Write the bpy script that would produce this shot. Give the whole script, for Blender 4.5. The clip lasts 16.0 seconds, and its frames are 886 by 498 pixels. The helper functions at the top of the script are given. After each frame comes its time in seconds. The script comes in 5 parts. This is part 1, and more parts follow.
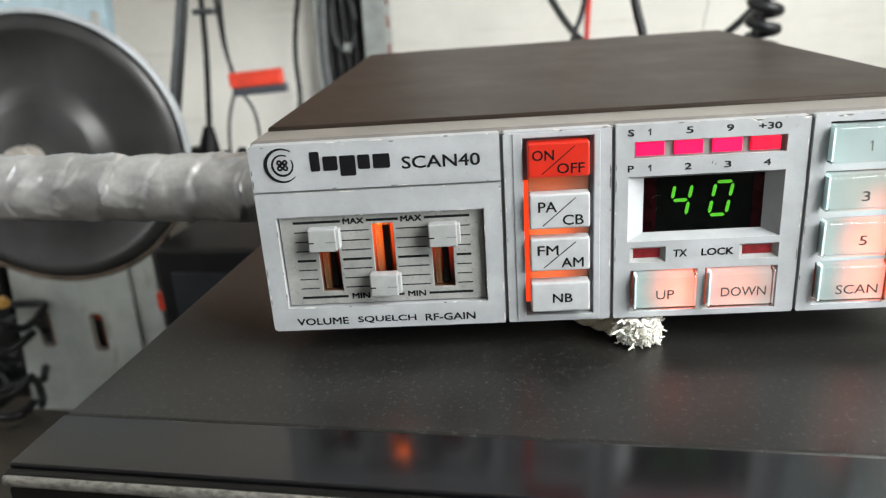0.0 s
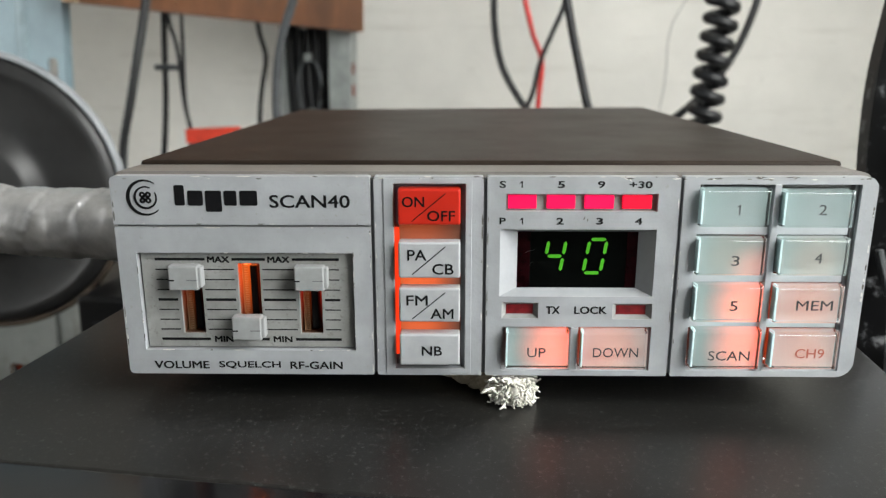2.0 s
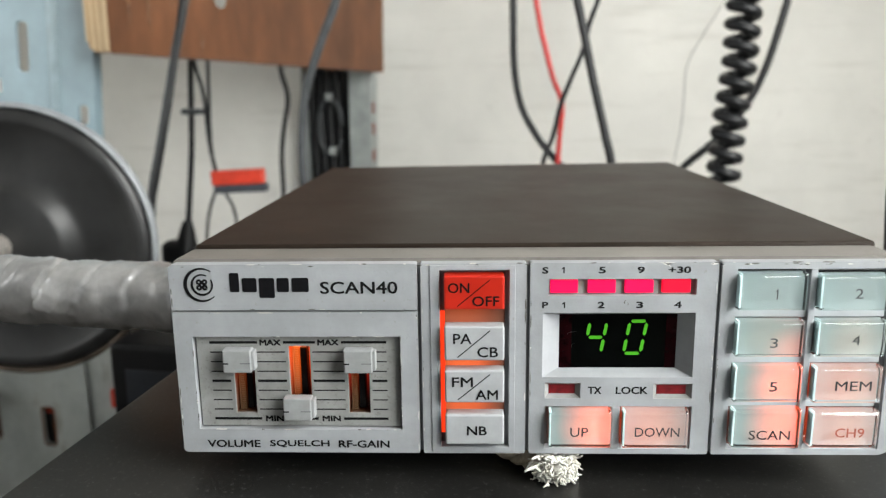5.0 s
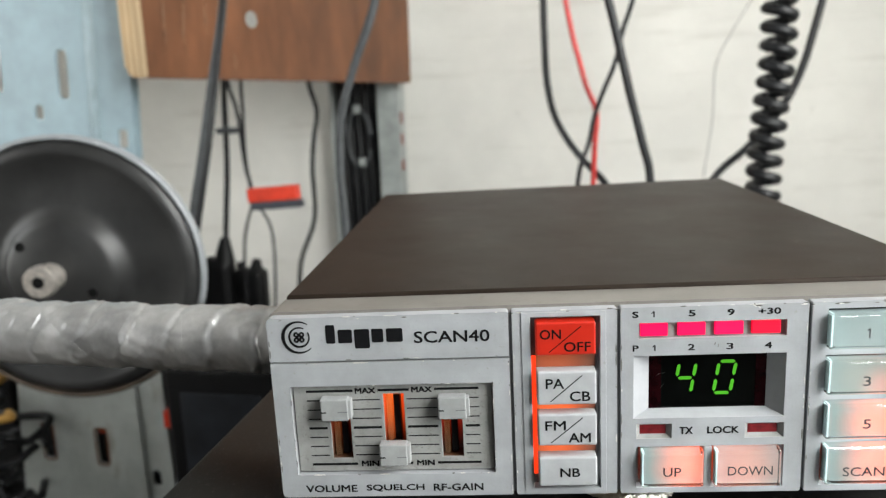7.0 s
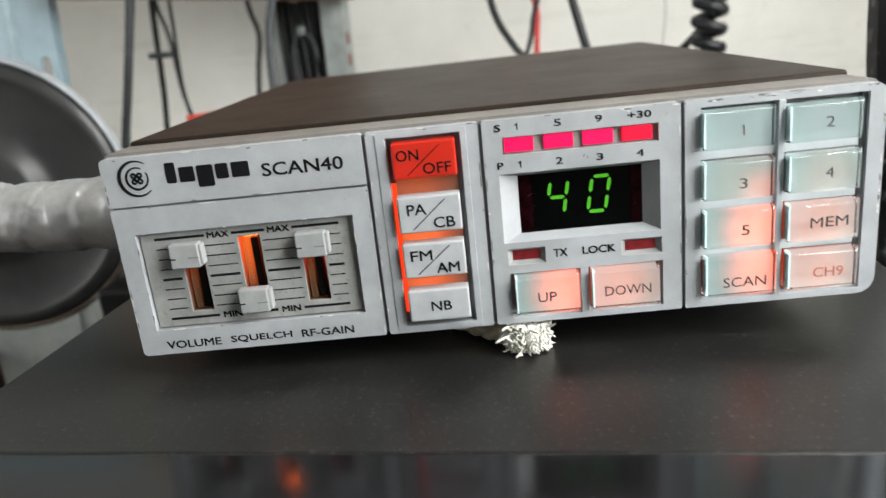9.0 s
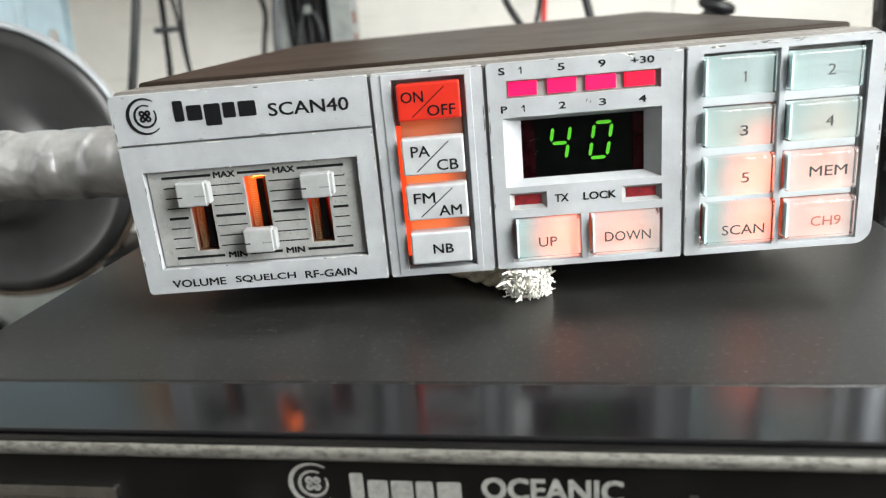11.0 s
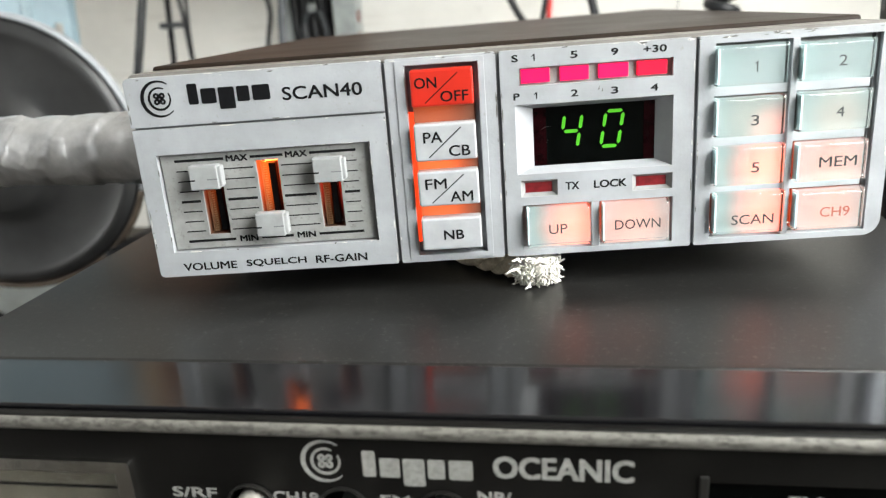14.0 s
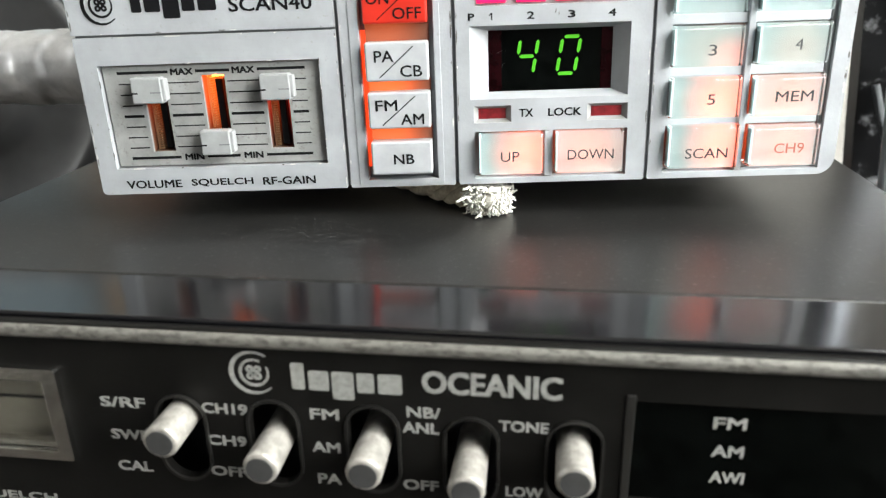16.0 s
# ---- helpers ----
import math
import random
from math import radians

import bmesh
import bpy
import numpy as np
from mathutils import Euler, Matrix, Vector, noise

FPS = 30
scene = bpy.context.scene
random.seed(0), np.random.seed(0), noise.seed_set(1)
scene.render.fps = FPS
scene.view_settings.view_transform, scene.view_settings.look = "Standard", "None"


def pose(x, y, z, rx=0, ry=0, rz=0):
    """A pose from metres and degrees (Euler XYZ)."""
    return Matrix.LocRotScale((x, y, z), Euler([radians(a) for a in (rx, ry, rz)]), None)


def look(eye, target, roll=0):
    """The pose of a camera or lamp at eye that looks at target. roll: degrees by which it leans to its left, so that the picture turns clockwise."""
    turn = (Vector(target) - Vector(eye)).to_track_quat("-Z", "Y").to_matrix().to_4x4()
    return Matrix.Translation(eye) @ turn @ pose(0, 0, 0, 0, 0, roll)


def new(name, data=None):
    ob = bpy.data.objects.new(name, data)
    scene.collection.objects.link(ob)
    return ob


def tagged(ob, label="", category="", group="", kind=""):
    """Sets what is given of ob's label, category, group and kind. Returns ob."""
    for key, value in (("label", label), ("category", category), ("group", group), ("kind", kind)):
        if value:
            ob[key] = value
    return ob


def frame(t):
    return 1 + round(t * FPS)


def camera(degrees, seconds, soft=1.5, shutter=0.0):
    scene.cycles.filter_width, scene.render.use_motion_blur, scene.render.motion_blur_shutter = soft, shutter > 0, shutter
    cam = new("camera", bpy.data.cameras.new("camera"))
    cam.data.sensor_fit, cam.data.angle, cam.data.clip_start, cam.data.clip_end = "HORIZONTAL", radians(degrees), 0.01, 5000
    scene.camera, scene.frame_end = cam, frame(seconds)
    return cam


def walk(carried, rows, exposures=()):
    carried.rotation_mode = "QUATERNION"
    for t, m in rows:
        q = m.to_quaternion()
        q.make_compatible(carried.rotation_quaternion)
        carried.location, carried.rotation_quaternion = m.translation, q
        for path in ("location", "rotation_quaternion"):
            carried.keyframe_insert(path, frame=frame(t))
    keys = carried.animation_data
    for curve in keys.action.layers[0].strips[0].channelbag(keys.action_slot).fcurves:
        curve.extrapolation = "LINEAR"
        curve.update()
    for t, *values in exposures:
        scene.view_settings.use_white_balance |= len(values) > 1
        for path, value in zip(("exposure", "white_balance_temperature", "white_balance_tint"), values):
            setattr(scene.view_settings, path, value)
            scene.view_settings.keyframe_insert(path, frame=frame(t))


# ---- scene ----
cam = camera(62.97, 16.0, soft=1.3, shutter=0.1)
PATH = [
    (0, (0.07762, -0.16915, 0.09460), (0.04517, 0.01586, 0.02592), -2.832),
    (0.3, (0.08308, -0.16520, 0.09437), (0.05336, 0.02090, 0.02741), -2.159),
    (0.5, (0.09353, -0.15890, 0.08707), (0.06687, 0.02842, 0.02227), -0.578),
    (0.6, (0.09670, -0.15683, 0.08637), (0.07312, 0.03039, 0.02009), -0.448),
    (0.7, (0.09878, -0.16165, 0.08253), (0.07234, 0.02713, 0.02201), -0.137),
    (1, (0.10242, -0.15608, 0.08260), (0.07934, 0.03506, 0.02844), 0.163),
    (1.2, (0.10690, -0.15202, 0.09346), (0.08495, 0.03924, 0.03927), 0.388),
    (1.5, (0.10835, -0.15605, 0.08989), (0.08636, 0.03559, 0.03708), 0.768),
    (1.7, (0.10793, -0.16185, 0.09394), (0.08563, 0.03002, 0.04210), 1.044),
    (2, (0.10148, -0.16222, 0.08640), (0.07737, 0.03000, 0.03671), 1.050),
    (2.2, (0.10581, -0.16554, 0.08140), (0.08155, 0.02764, 0.03567), 1.171),
    (2.5, (0.10448, -0.16161, 0.10007), (0.07815, 0.03191, 0.05696), 0.943),
    (2.7, (0.09522, -0.16245, 0.10158), (0.06731, 0.03116, 0.05988), 0.914),
    (3, (0.10142, -0.15863, 0.09289), (0.07466, 0.03522, 0.05157), 1.041),
    (3.2, (0.10335, -0.15369, 0.09632), (0.07664, 0.04019, 0.05513), 1.022),
    (3.3, (0.10299, -0.15496, 0.09820), (0.07594, 0.03772, 0.05192), 0.884),
    (3.5, (0.10027, -0.15844, 0.10756), (0.07285, 0.03543, 0.06678), 0.456),
    (3.7, (0.09786, -0.16482, 0.10177), (0.07040, 0.02919, 0.06169), 1.044),
    (5.8, (0.09157, -0.16735, 0.10111), (0.06067, 0.02551, 0.05811), -0.451),
    (6, (0.08789, -0.16792, 0.09925), (0.05575, 0.02465, 0.05584), -0.448),
    (6.2, (0.08750, -0.16767, 0.09892), (0.05445, 0.02422, 0.05325), -0.601),
    (6.5, (0.08752, -0.16649, 0.09893), (0.05423, 0.02583, 0.05529), -0.654),
    (6.7, (0.08908, -0.16632, 0.10524), (0.05520, 0.02619, 0.06290), -0.985),
    (7, (0.07826, -0.17041, 0.11440), (0.04298, 0.02202, 0.07286), -1.878),
    (7.2, (0.08061, -0.16505, 0.11009), (0.04616, 0.02740, 0.06795), -2.421),
    (7.5, (0.08076, -0.16304, 0.11448), (0.04672, 0.02953, 0.07257), -2.971),
    (7.7, (0.08430, -0.16274, 0.11171), (0.05043, 0.02987, 0.06985), -3.197),
    (8, (0.08381, -0.16135, 0.11109), (0.04983, 0.03105, 0.06832), -3.520),
    (8.2, (0.08226, -0.16358, 0.10858), (0.04851, 0.02891, 0.06605), -3.452),
    (8.5, (0.08429, -0.16324, 0.10229), (0.05193, 0.02875, 0.05656), -3.439),
    (8.7, (0.09003, -0.16262, 0.08987), (0.05849, 0.02857, 0.04035), -3.583),
    (8.9, (0.10002, -0.15873, 0.07809), (0.06753, 0.03159, 0.02592), -4.399),
    (9, (0.10466, -0.15927, 0.08269), (0.07597, 0.02962, 0.02357), -4.972),
    (9.2, (0.11497, -0.16120, 0.08218), (0.08773, 0.02615, 0.01767), -6.557),
    (9.5, (0.11510, -0.16423, 0.07674), (0.08485, 0.02353, 0.01486), -7.085),
    (9.7, (0.10989, -0.16789, 0.07248), (0.07899, 0.01913, 0.00868), -6.697),
    (11.8, (0.10448, -0.16376, 0.07427), (0.07525, 0.02430, 0.01281), -3.182),
    (12, (0.10661, -0.16487, 0.07531), (0.07709, 0.02292, 0.01315), -3.103),
    (12.2, (0.10503, -0.16512, 0.07478), (0.07661, 0.02295, 0.01296), -3.091),
    (12.5, (0.10340, -0.16453, 0.07405), (0.07472, 0.02320, 0.01132), -3.177),
    (12.7, (0.10362, -0.16430, 0.07417), (0.07580, 0.02345, 0.01113), -3.289),
    (13, (0.10383, -0.16472, 0.07416), (0.07559, 0.02311, 0.01154), -3.400),
    (13.2, (0.10154, -0.16640, 0.07425), (0.07289, 0.02191, 0.01327), -3.346),
    (13.5, (0.10199, -0.16655, 0.07377), (0.07302, 0.02129, 0.01149), -3.369),
    (13.7, (0.10190, -0.16700, 0.07288), (0.07379, 0.02079, 0.01008), -3.279),
    (14, (0.10217, -0.16762, 0.06959), (0.07271, 0.02028, 0.00773), -3.274),
    (14.2, (0.10078, -0.16683, 0.07105), (0.07175, 0.02064, 0.00770), -3.196),
    (14.5, (0.10016, -0.16610, 0.07293), (0.07238, 0.02107, 0.00816), -2.894),
    (14.7, (0.10198, -0.16506, 0.07335), (0.07347, 0.02234, 0.00955), -2.900),
    (15, (0.10414, -0.16746, 0.07070), (0.07561, 0.01939, 0.00533), -2.558),
    (15.2, (0.10585, -0.17021, 0.06511), (0.07889, 0.01640, -0.00159), -2.077),
    (15.3, (0.11061, -0.16840, 0.06731), (0.07976, 0.01700, -0.00107), -2.085),
    (15.5, (0.11526, -0.16881, 0.06511), (0.08969, 0.01736, -0.00335), -1.378),
    (15.6, (0.11460, -0.16885, 0.06444), (0.08741, 0.01727, -0.00353), -1.477),
    (15.7, (0.11186, -0.16918, 0.06105), (0.08629, 0.01695, -0.00751), -1.175),
    (16, (0.11089, -0.16659, 0.05983), (0.08567, 0.01831, -0.01210), -1.025),
]
walk(cam, [(t, look(eye, target, roll)) for t, eye, target, roll in PATH],
     exposures=[(0.0, 0.22), (0.5, 0.26), (1.0, 0.12), (1.5, -0.12), (2.0, -0.25), (3.5, -0.26), (6.0, -0.02), (8.0, -0.01), (9.0, 0.0), (9.5, 0.16), (9.7, 0.26), (12.0, 0.44), (15.0, 0.46), (16.0, 0.54)])
# a phone's small real aperture, set on the radio's front
cam.data.dof.use_dof = True
cam.data.dof.focus_distance = 0.185
cam.data.dof.aperture_fstop = 17.0

# ---------------------------------------------------------------- world and light
world = bpy.data.worlds.new("sky")
world.use_nodes = True
scene.world = world
wn = world.node_tree
sky = wn.nodes.new("ShaderNodeTexSky")
sky.sky_type, sky.sun_disc = "NISHITA", False
sky.sun_elevation, sky.sun_rotation = radians(38), radians(200)
wn.nodes["Background"].inputs["Strength"].default_value = 0.1
wn.links.new(sky.outputs[0], wn.nodes["Background"].inputs["Color"])

sun = new("sun", bpy.data.lights.new("sun", "SUN"))
sun.data.energy, sun.data.angle, sun.data.color = 0.8, radians(12), (1.0, 0.97, 0.92)
sun.matrix_world = look((0.3, -2.4, 3.0), (0.2, 0.0, 0.0))

window_light = new("window_light", bpy.data.lights.new("window_light", "AREA"))
window_light.data.shape, window_light.data.size, window_light.data.size_y = "RECTANGLE", 1.25, 1.35
window_light.data.energy, window_light.data.color = 1.8, (0.99, 1.0, 0.968)
window_light.matrix_world = look((0.05, -3.97, 0.85), (0.1, 0.2, 0.1))

side_light = new("side_window_light", bpy.data.lights.new("side_window_light", "AREA"))
side_light.data.shape, side_light.data.size, side_light.data.size_y = "RECTANGLE", 0.72, 0.75
side_light.data.energy, side_light.data.color = 34.0, (0.985, 1.0, 0.965)
side_light.matrix_world = look((0.77, -0.15, 0.50), (-0.1, 0.9, 0.15))

# unseen fill lamp, added to brighten the wall and uprights at the left
west_light = new("west_fill_light", bpy.data.lights.new("west_fill_light", "AREA"))
west_light.data.shape, west_light.data.size, west_light.data.size_y = "RECTANGLE", 0.66, 0.75
west_light.data.energy, west_light.data.color = 7.0, (0.99, 1.0, 0.968)
west_light.matrix_world = look((-1.22, 0.0, 0.28), (-0.2, 0.5, 0.05))


# ---------------------------------------------------------------- materials
def surface(name, color, rough=0.5, metal=0.0, stain=40.0, amount=0.12, grain=900.0, bump=0.05, coat=0.0,
            second=None, rough_var=0.08, shine=0.5, transmission=0.0, ior=1.45, stretch=(1, 1, 1), lo=0.35, hi=0.7):
    """A principled material with two scales of variation: stains in the colour and a fine grain in relief and gloss."""
    m = bpy.data.materials.new(name)
    m.use_nodes = True
    nt = m.node_tree
    p = nt.nodes["Principled BSDF"]
    tc, mp = nt.nodes.new("ShaderNodeTexCoord"), nt.nodes.new("ShaderNodeMapping")
    mp.inputs["Scale"].default_value = stretch
    nt.links.new(tc.outputs["Object"], mp.inputs["Vector"])
    n1 = nt.nodes.new("ShaderNodeTexNoise")
    n1.inputs["Scale"].default_value, n1.inputs["Detail"].default_value, n1.inputs["Roughness"].default_value = stain, 6, 0.62
    nt.links.new(mp.outputs[0], n1.inputs["Vector"])
    ramp = nt.nodes.new("ShaderNodeValToRGB")
    c2 = second or tuple(c * (1 - 2.2 * amount) for c in color)
    c1 = tuple(min(1, c * (1 + 0.5 * amount)) for c in color)
    ramp.color_ramp.elements[0].position, ramp.color_ramp.elements[1].position = lo, hi
    ramp.color_ramp.elements[0].color, ramp.color_ramp.elements[1].color = (*c2, 1), (*c1, 1)
    nt.links.new(n1.outputs["Fac"], ramp.inputs["Fac"])
    nt.links.new(ramp.outputs["Color"], p.inputs["Base Color"])
    n2 = nt.nodes.new("ShaderNodeTexNoise")
    n2.inputs["Scale"].default_value, n2.inputs["Detail"].default_value = grain, 3
    nt.links.new(mp.outputs[0], n2.inputs["Vector"])
    b = nt.nodes.new("ShaderNodeBump")
    b.inputs["Strength"].default_value, b.inputs["Distance"].default_value = bump, 0.0006
    nt.links.new(n2.outputs["Fac"], b.inputs["Height"])
    nt.links.new(b.outputs[0], p.inputs["Normal"])
    mr = nt.nodes.new("ShaderNodeMapRange")
    mr.inputs["To Min"].default_value, mr.inputs["To Max"].default_value = max(0.02, rough - rough_var), min(1, rough + rough_var)
    nt.links.new(n1.outputs["Fac"], mr.inputs["Value"])
    nt.links.new(mr.outputs[0], p.inputs["Roughness"])
    p.inputs["Metallic"].default_value, p.inputs["Coat Weight"].default_value = metal, coat
    p.inputs["Coat Roughness"].default_value = 0.12
    p.inputs["Specular IOR Level"].default_value = shine
    p.inputs["Transmission Weight"].default_value, p.inputs["IOR"].default_value = transmission, ior
    return m


def glowing(name, color, glow, strength, rough=0.35, coat=0.3):
    """Plastic with a lamp behind it."""
    m = surface(name, color, rough, stain=200, amount=0.06, bump=0.02, coat=coat)
    p = m.node_tree.nodes["Principled BSDF"]
    p.inputs["Emission Color"].default_value, p.inputs["Emission Strength"].default_value = (*glow, 1), strength
    return m


def backlit(name, color, glow, strength, centre, radius, rough=0.3, coat=0.4):
    """Plastic with a small bulb behind it at centre (in the thing's own metres): the glow falls off with distance."""
    m = surface(name, color, rough, stain=150, amount=0.05, bump=0.02, coat=coat)
    nt = m.node_tree
    p = nt.nodes["Principled BSDF"]
    tc = nt.nodes.new("ShaderNodeTexCoord")
    d = nt.nodes.new("ShaderNodeVectorMath")
    d.operation = "DISTANCE"
    d.inputs[1].default_value = centre
    nt.links.new(tc.outputs["Object"], d.inputs[0])
    mr = nt.nodes.new("ShaderNodeMapRange")
    mr.interpolation_type = "SMOOTHERSTEP"
    mr.inputs["From Min"].default_value, mr.inputs["From Max"].default_value = 0.0, radius
    mr.inputs["To Min"].default_value, mr.inputs["To Max"].default_value = strength, 0.0
    nt.links.new(d.outputs["Value"], mr.inputs["Value"])
    nt.links.new(mr.outputs[0], p.inputs["Emission Strength"])
    p.inputs["Emission Color"].default_value = (*glow, 1)
    return m


def tinted_face(name, middle, rim, centre, reach, bulb=None, power=0.0):
    """Pale plastic, greener towards its thick edges, with a small bulb behind it where there is one."""
    if bulb:
        m = backlit(name, middle, (1.0, 0.088, 0.016), power, (bulb[0] / 1000, 0.0004, bulb[1] / 1000), bulb[2] / 1000)
    else:
        m = surface(name, middle, 0.3, stain=150, amount=0.05, bump=0.02, coat=0.4)
    nt = m.node_tree
    p = nt.nodes["Principled BSDF"]
    tc, d, mr, mix = (nt.nodes.new(k) for k in ("ShaderNodeTexCoord", "ShaderNodeVectorMath", "ShaderNodeMapRange", "ShaderNodeMix"))
    d.operation, mix.data_type = "DISTANCE", "RGBA"
    d.inputs[1].default_value = centre
    nt.links.new(tc.outputs["Object"], d.inputs[0])
    mr.interpolation_type = "SMOOTHSTEP"
    mr.inputs["From Min"].default_value, mr.inputs["From Max"].default_value = 0.15 * reach, reach
    nt.links.new(d.outputs["Value"], mr.inputs["Value"])
    nt.links.new(mr.outputs[0], mix.inputs["Factor"])
    nt.links.new(p.inputs["Base Color"].links[0].from_socket, mix.inputs[6])
    mix.inputs[7].default_value = (*rim, 1)
    nt.links.new(mix.outputs[2], p.inputs["Base Color"])
    return m


def chipped(name, color, under, rough, scale=330, at=0.72, to=0.76, stain=55, grain=1400, bump=0.05, amount=0.05, shine=0.5, rough_var=0.08):
    """Paint rubbed off in small flecks, with a fine grain."""
    m = surface(name, color, rough, stain=stain, amount=amount, grain=grain, bump=bump, shine=shine, rough_var=rough_var)
    nt = m.node_tree
    p = nt.nodes["Principled BSDF"]
    base = p.inputs["Base Color"].links[0].from_socket
    tc = nt.nodes.new("ShaderNodeTexCoord")
    n = nt.nodes.new("ShaderNodeTexNoise")
    n.inputs["Scale"].default_value, n.inputs["Detail"].default_value, n.inputs["Roughness"].default_value = scale, 6, 0.7
    nt.links.new(tc.outputs["Object"], n.inputs["Vector"])
    r = nt.nodes.new("ShaderNodeValToRGB")
    r.color_ramp.elements[0].position, r.color_ramp.elements[1].position = at, to
    nt.links.new(n.outputs["Fac"], r.inputs["Fac"])
    mix = nt.nodes.new("ShaderNodeMix")
    mix.data_type = "RGBA"
    nt.links.new(r.outputs["Color"], mix.inputs["Factor"])
    nt.links.new(base, mix.inputs[6])
    mix.inputs[7].default_value = (*under, 1)
    nt.links.new(mix.outputs[2], p.inputs["Base Color"])
    return m


SILVER = chipped("silver_grey_paint", (0.325, 0.338, 0.355), (0.235, 0.235, 0.225), 0.40, scale=700, at=0.60, to=0.74, amount=0.10, bump=0.09)
# dark silver for joints, and for shade put into recess floors and key gaps
SILVER_DARK = surface("silver_grey_groove_and_shade", (0.16, 0.165, 0.17), 0.6, stain=60)
BEZEL = chipped("silver_grey_bezel_paint", (0.17, 0.158, 0.145), (0.12, 0.105, 0.09), 0.42, scale=260, at=0.58, to=0.70, amount=0.12)
LID = chipped("dark_brown_enamel", (0.0205, 0.0142, 0.0105), (0.034, 0.024, 0.0182), 0.42, scale=34, at=0.54, to=0.76, stain=24, amount=0.16, grain=2600, bump=0.10, rough_var=0.13, shine=0.12)
BASE_LID = chipped("black_crackle_enamel", (0.0106, 0.0104, 0.0098), (0.070, 0.069, 0.066), 0.33, scale=620, at=0.57, to=0.70, stain=30, amount=0.22, grain=2200, bump=0.05, rough_var=0.06, shine=0.56)
GLOSS = surface("black_gloss_plastic", (0.006, 0.006, 0.007), 0.15, stain=22, amount=0.15, grain=160, bump=0.012, rough_var=0.05, coat=0.15, shine=0.5)
PANEL_BLACK = surface("black_satin_panel", (0.0062, 0.0058, 0.0053), 0.45, shine=0.18, stain=60, amount=0.2, grain=1600, bump=0.06)
BLACK = surface("black_plastic", (0.006, 0.006, 0.0065), 0.45, stain=50, amount=0.2, shine=0.25)
RUBBER = surface("black_rubber_sheath", (0.009, 0.0095, 0.011), 0.42, shine=0.35, stain=120, amount=0.2, bump=0.03)
GREY_RUBBER = surface("grey_rubber_sheath", (0.06, 0.065, 0.07), 0.42, stain=120, amount=0.2, bump=0.03)
RED_RUBBER = surface("red_wire_sheath", (0.48, 0.03, 0.025), 0.4, stain=120, amount=0.1, bump=0.03)
WORN_METAL = surface("worn_brushed_metal", (0.13, 0.125, 0.113), 0.55, 0.2, stain=900, amount=0.2, grain=900, bump=0.25, stretch=(0.5, 1, 1), second=(0.055, 0.052, 0.046), lo=0.36, hi=0.56)
CHROME = surface("chrome", (0.78, 0.77, 0.74), 0.2, 1.0, stain=160, amount=0.1)
ALUMINIUM = surface("turned_aluminium", (0.42, 0.40, 0.365), 0.38, 0.3, stain=420, amount=0.2, grain=700, bump=0.08)
GREY_CAP = surface("dark_grey_cap", (0.05, 0.05, 0.05), 0.5, stain=300)
WHITE_PRINT = surface("white_print", (0.29, 0.29, 0.275), 0.6, stain=900, amount=0.14)
BLACK_PRINT = surface("black_print", (0.006, 0.006, 0.007), 0.6, shine=0.12, stain=900, amount=0.1)
KEY_PRINT = surface("grey_black_key_print", (0.02, 0.02, 0.022), 0.5, stain=900, amount=0.1)
RED_PRINT = surface("red_print", (0.36, 0.07, 0.04), 0.5, stain=900)
KNOB = surface("pale_grey_slider_plastic", (0.28, 0.288, 0.292), 0.38, stain=260, amount=0.08)
KEY_GREY = surface("light_grey_key_plastic", (0.35, 0.362, 0.375), 0.32, stain=260, amount=0.05)
WELL = chipped("speckled_grey_well_plastic", (0.27, 0.272, 0.268), (0.15, 0.148, 0.14), 0.42, scale=900, at=0.56, to=0.70, stain=90, amount=0.14, grain=2200, bump=0.10)
WELL_WHITE = surface("white_well_plastic", (0.31, 0.32, 0.335), 0.4, stain=120, amount=0.06)
GLASS_BLACK = surface("smoked_display_window", (0.0015, 0.002, 0.0018), 0.10, stain=300, amount=0.3, bump=0.01, shine=0.16)
RUBY = surface("ruby_window_side", (0.010, 0.0012, 0.002), 0.25, stain=300, amount=0.35, shine=0.10)
RED_KEY = glowing("red_lit_key", (0.36, 0.014, 0.006), (1.0, 0.03, 0.004), 0.13, coat=0.08)
LAMP_ORANGE = glowing("orange_lit_diffuser", (0.25, 0.03, 0.012), (1.0, 0.045, 0.008), 1.2, rough=0.5, coat=0)
LED_PINK = glowing("lit_pink_bar", (0.35, 0.005, 0.04), (1.0, 0.0, 0.085), 0.95, coat=0.05)
LED_RED = glowing("lit_red_bar", (0.35, 0.005, 0.02), (1.0, 0.002, 0.035), 0.9, coat=0.05)
LED_OFF = surface("unlit_red_bar", (0.20, 0.012, 0.016), 0.35, stain=600, amount=0.2)
SEGMENT = glowing("green_segment", (0.02, 0.14, 0.01), (0.12, 0.62, 0.02), 0.55, coat=0)
KEY_GLASS = surface("green_tinted_clear_acrylic", (0.785, 0.935, 0.945), 0.05, stain=160, amount=0.03, bump=0.01, rough_var=0.03, transmission=1.0, ior=1.49)
KEY_GLINT = surface("pale_green_edge_glint", (0.50, 0.60, 0.605), 0.4, stain=200, amount=0.1)
KEY_MARK = surface("grey_mould_mark", (0.24, 0.25, 0.24), 0.4, stain=400)
SLOT_BULB = [glowing("slot_bulb_glow", (0.4, 0.1, 0.03), (1.0, 0.16, 0.02), power, rough=0.5, coat=0) for power in (8.0, 16.0, 5.0)]
ROPE = surface("white_cotton", (0.74, 0.72, 0.66), 0.9, stain=500, amount=0.12, bump=0.3)
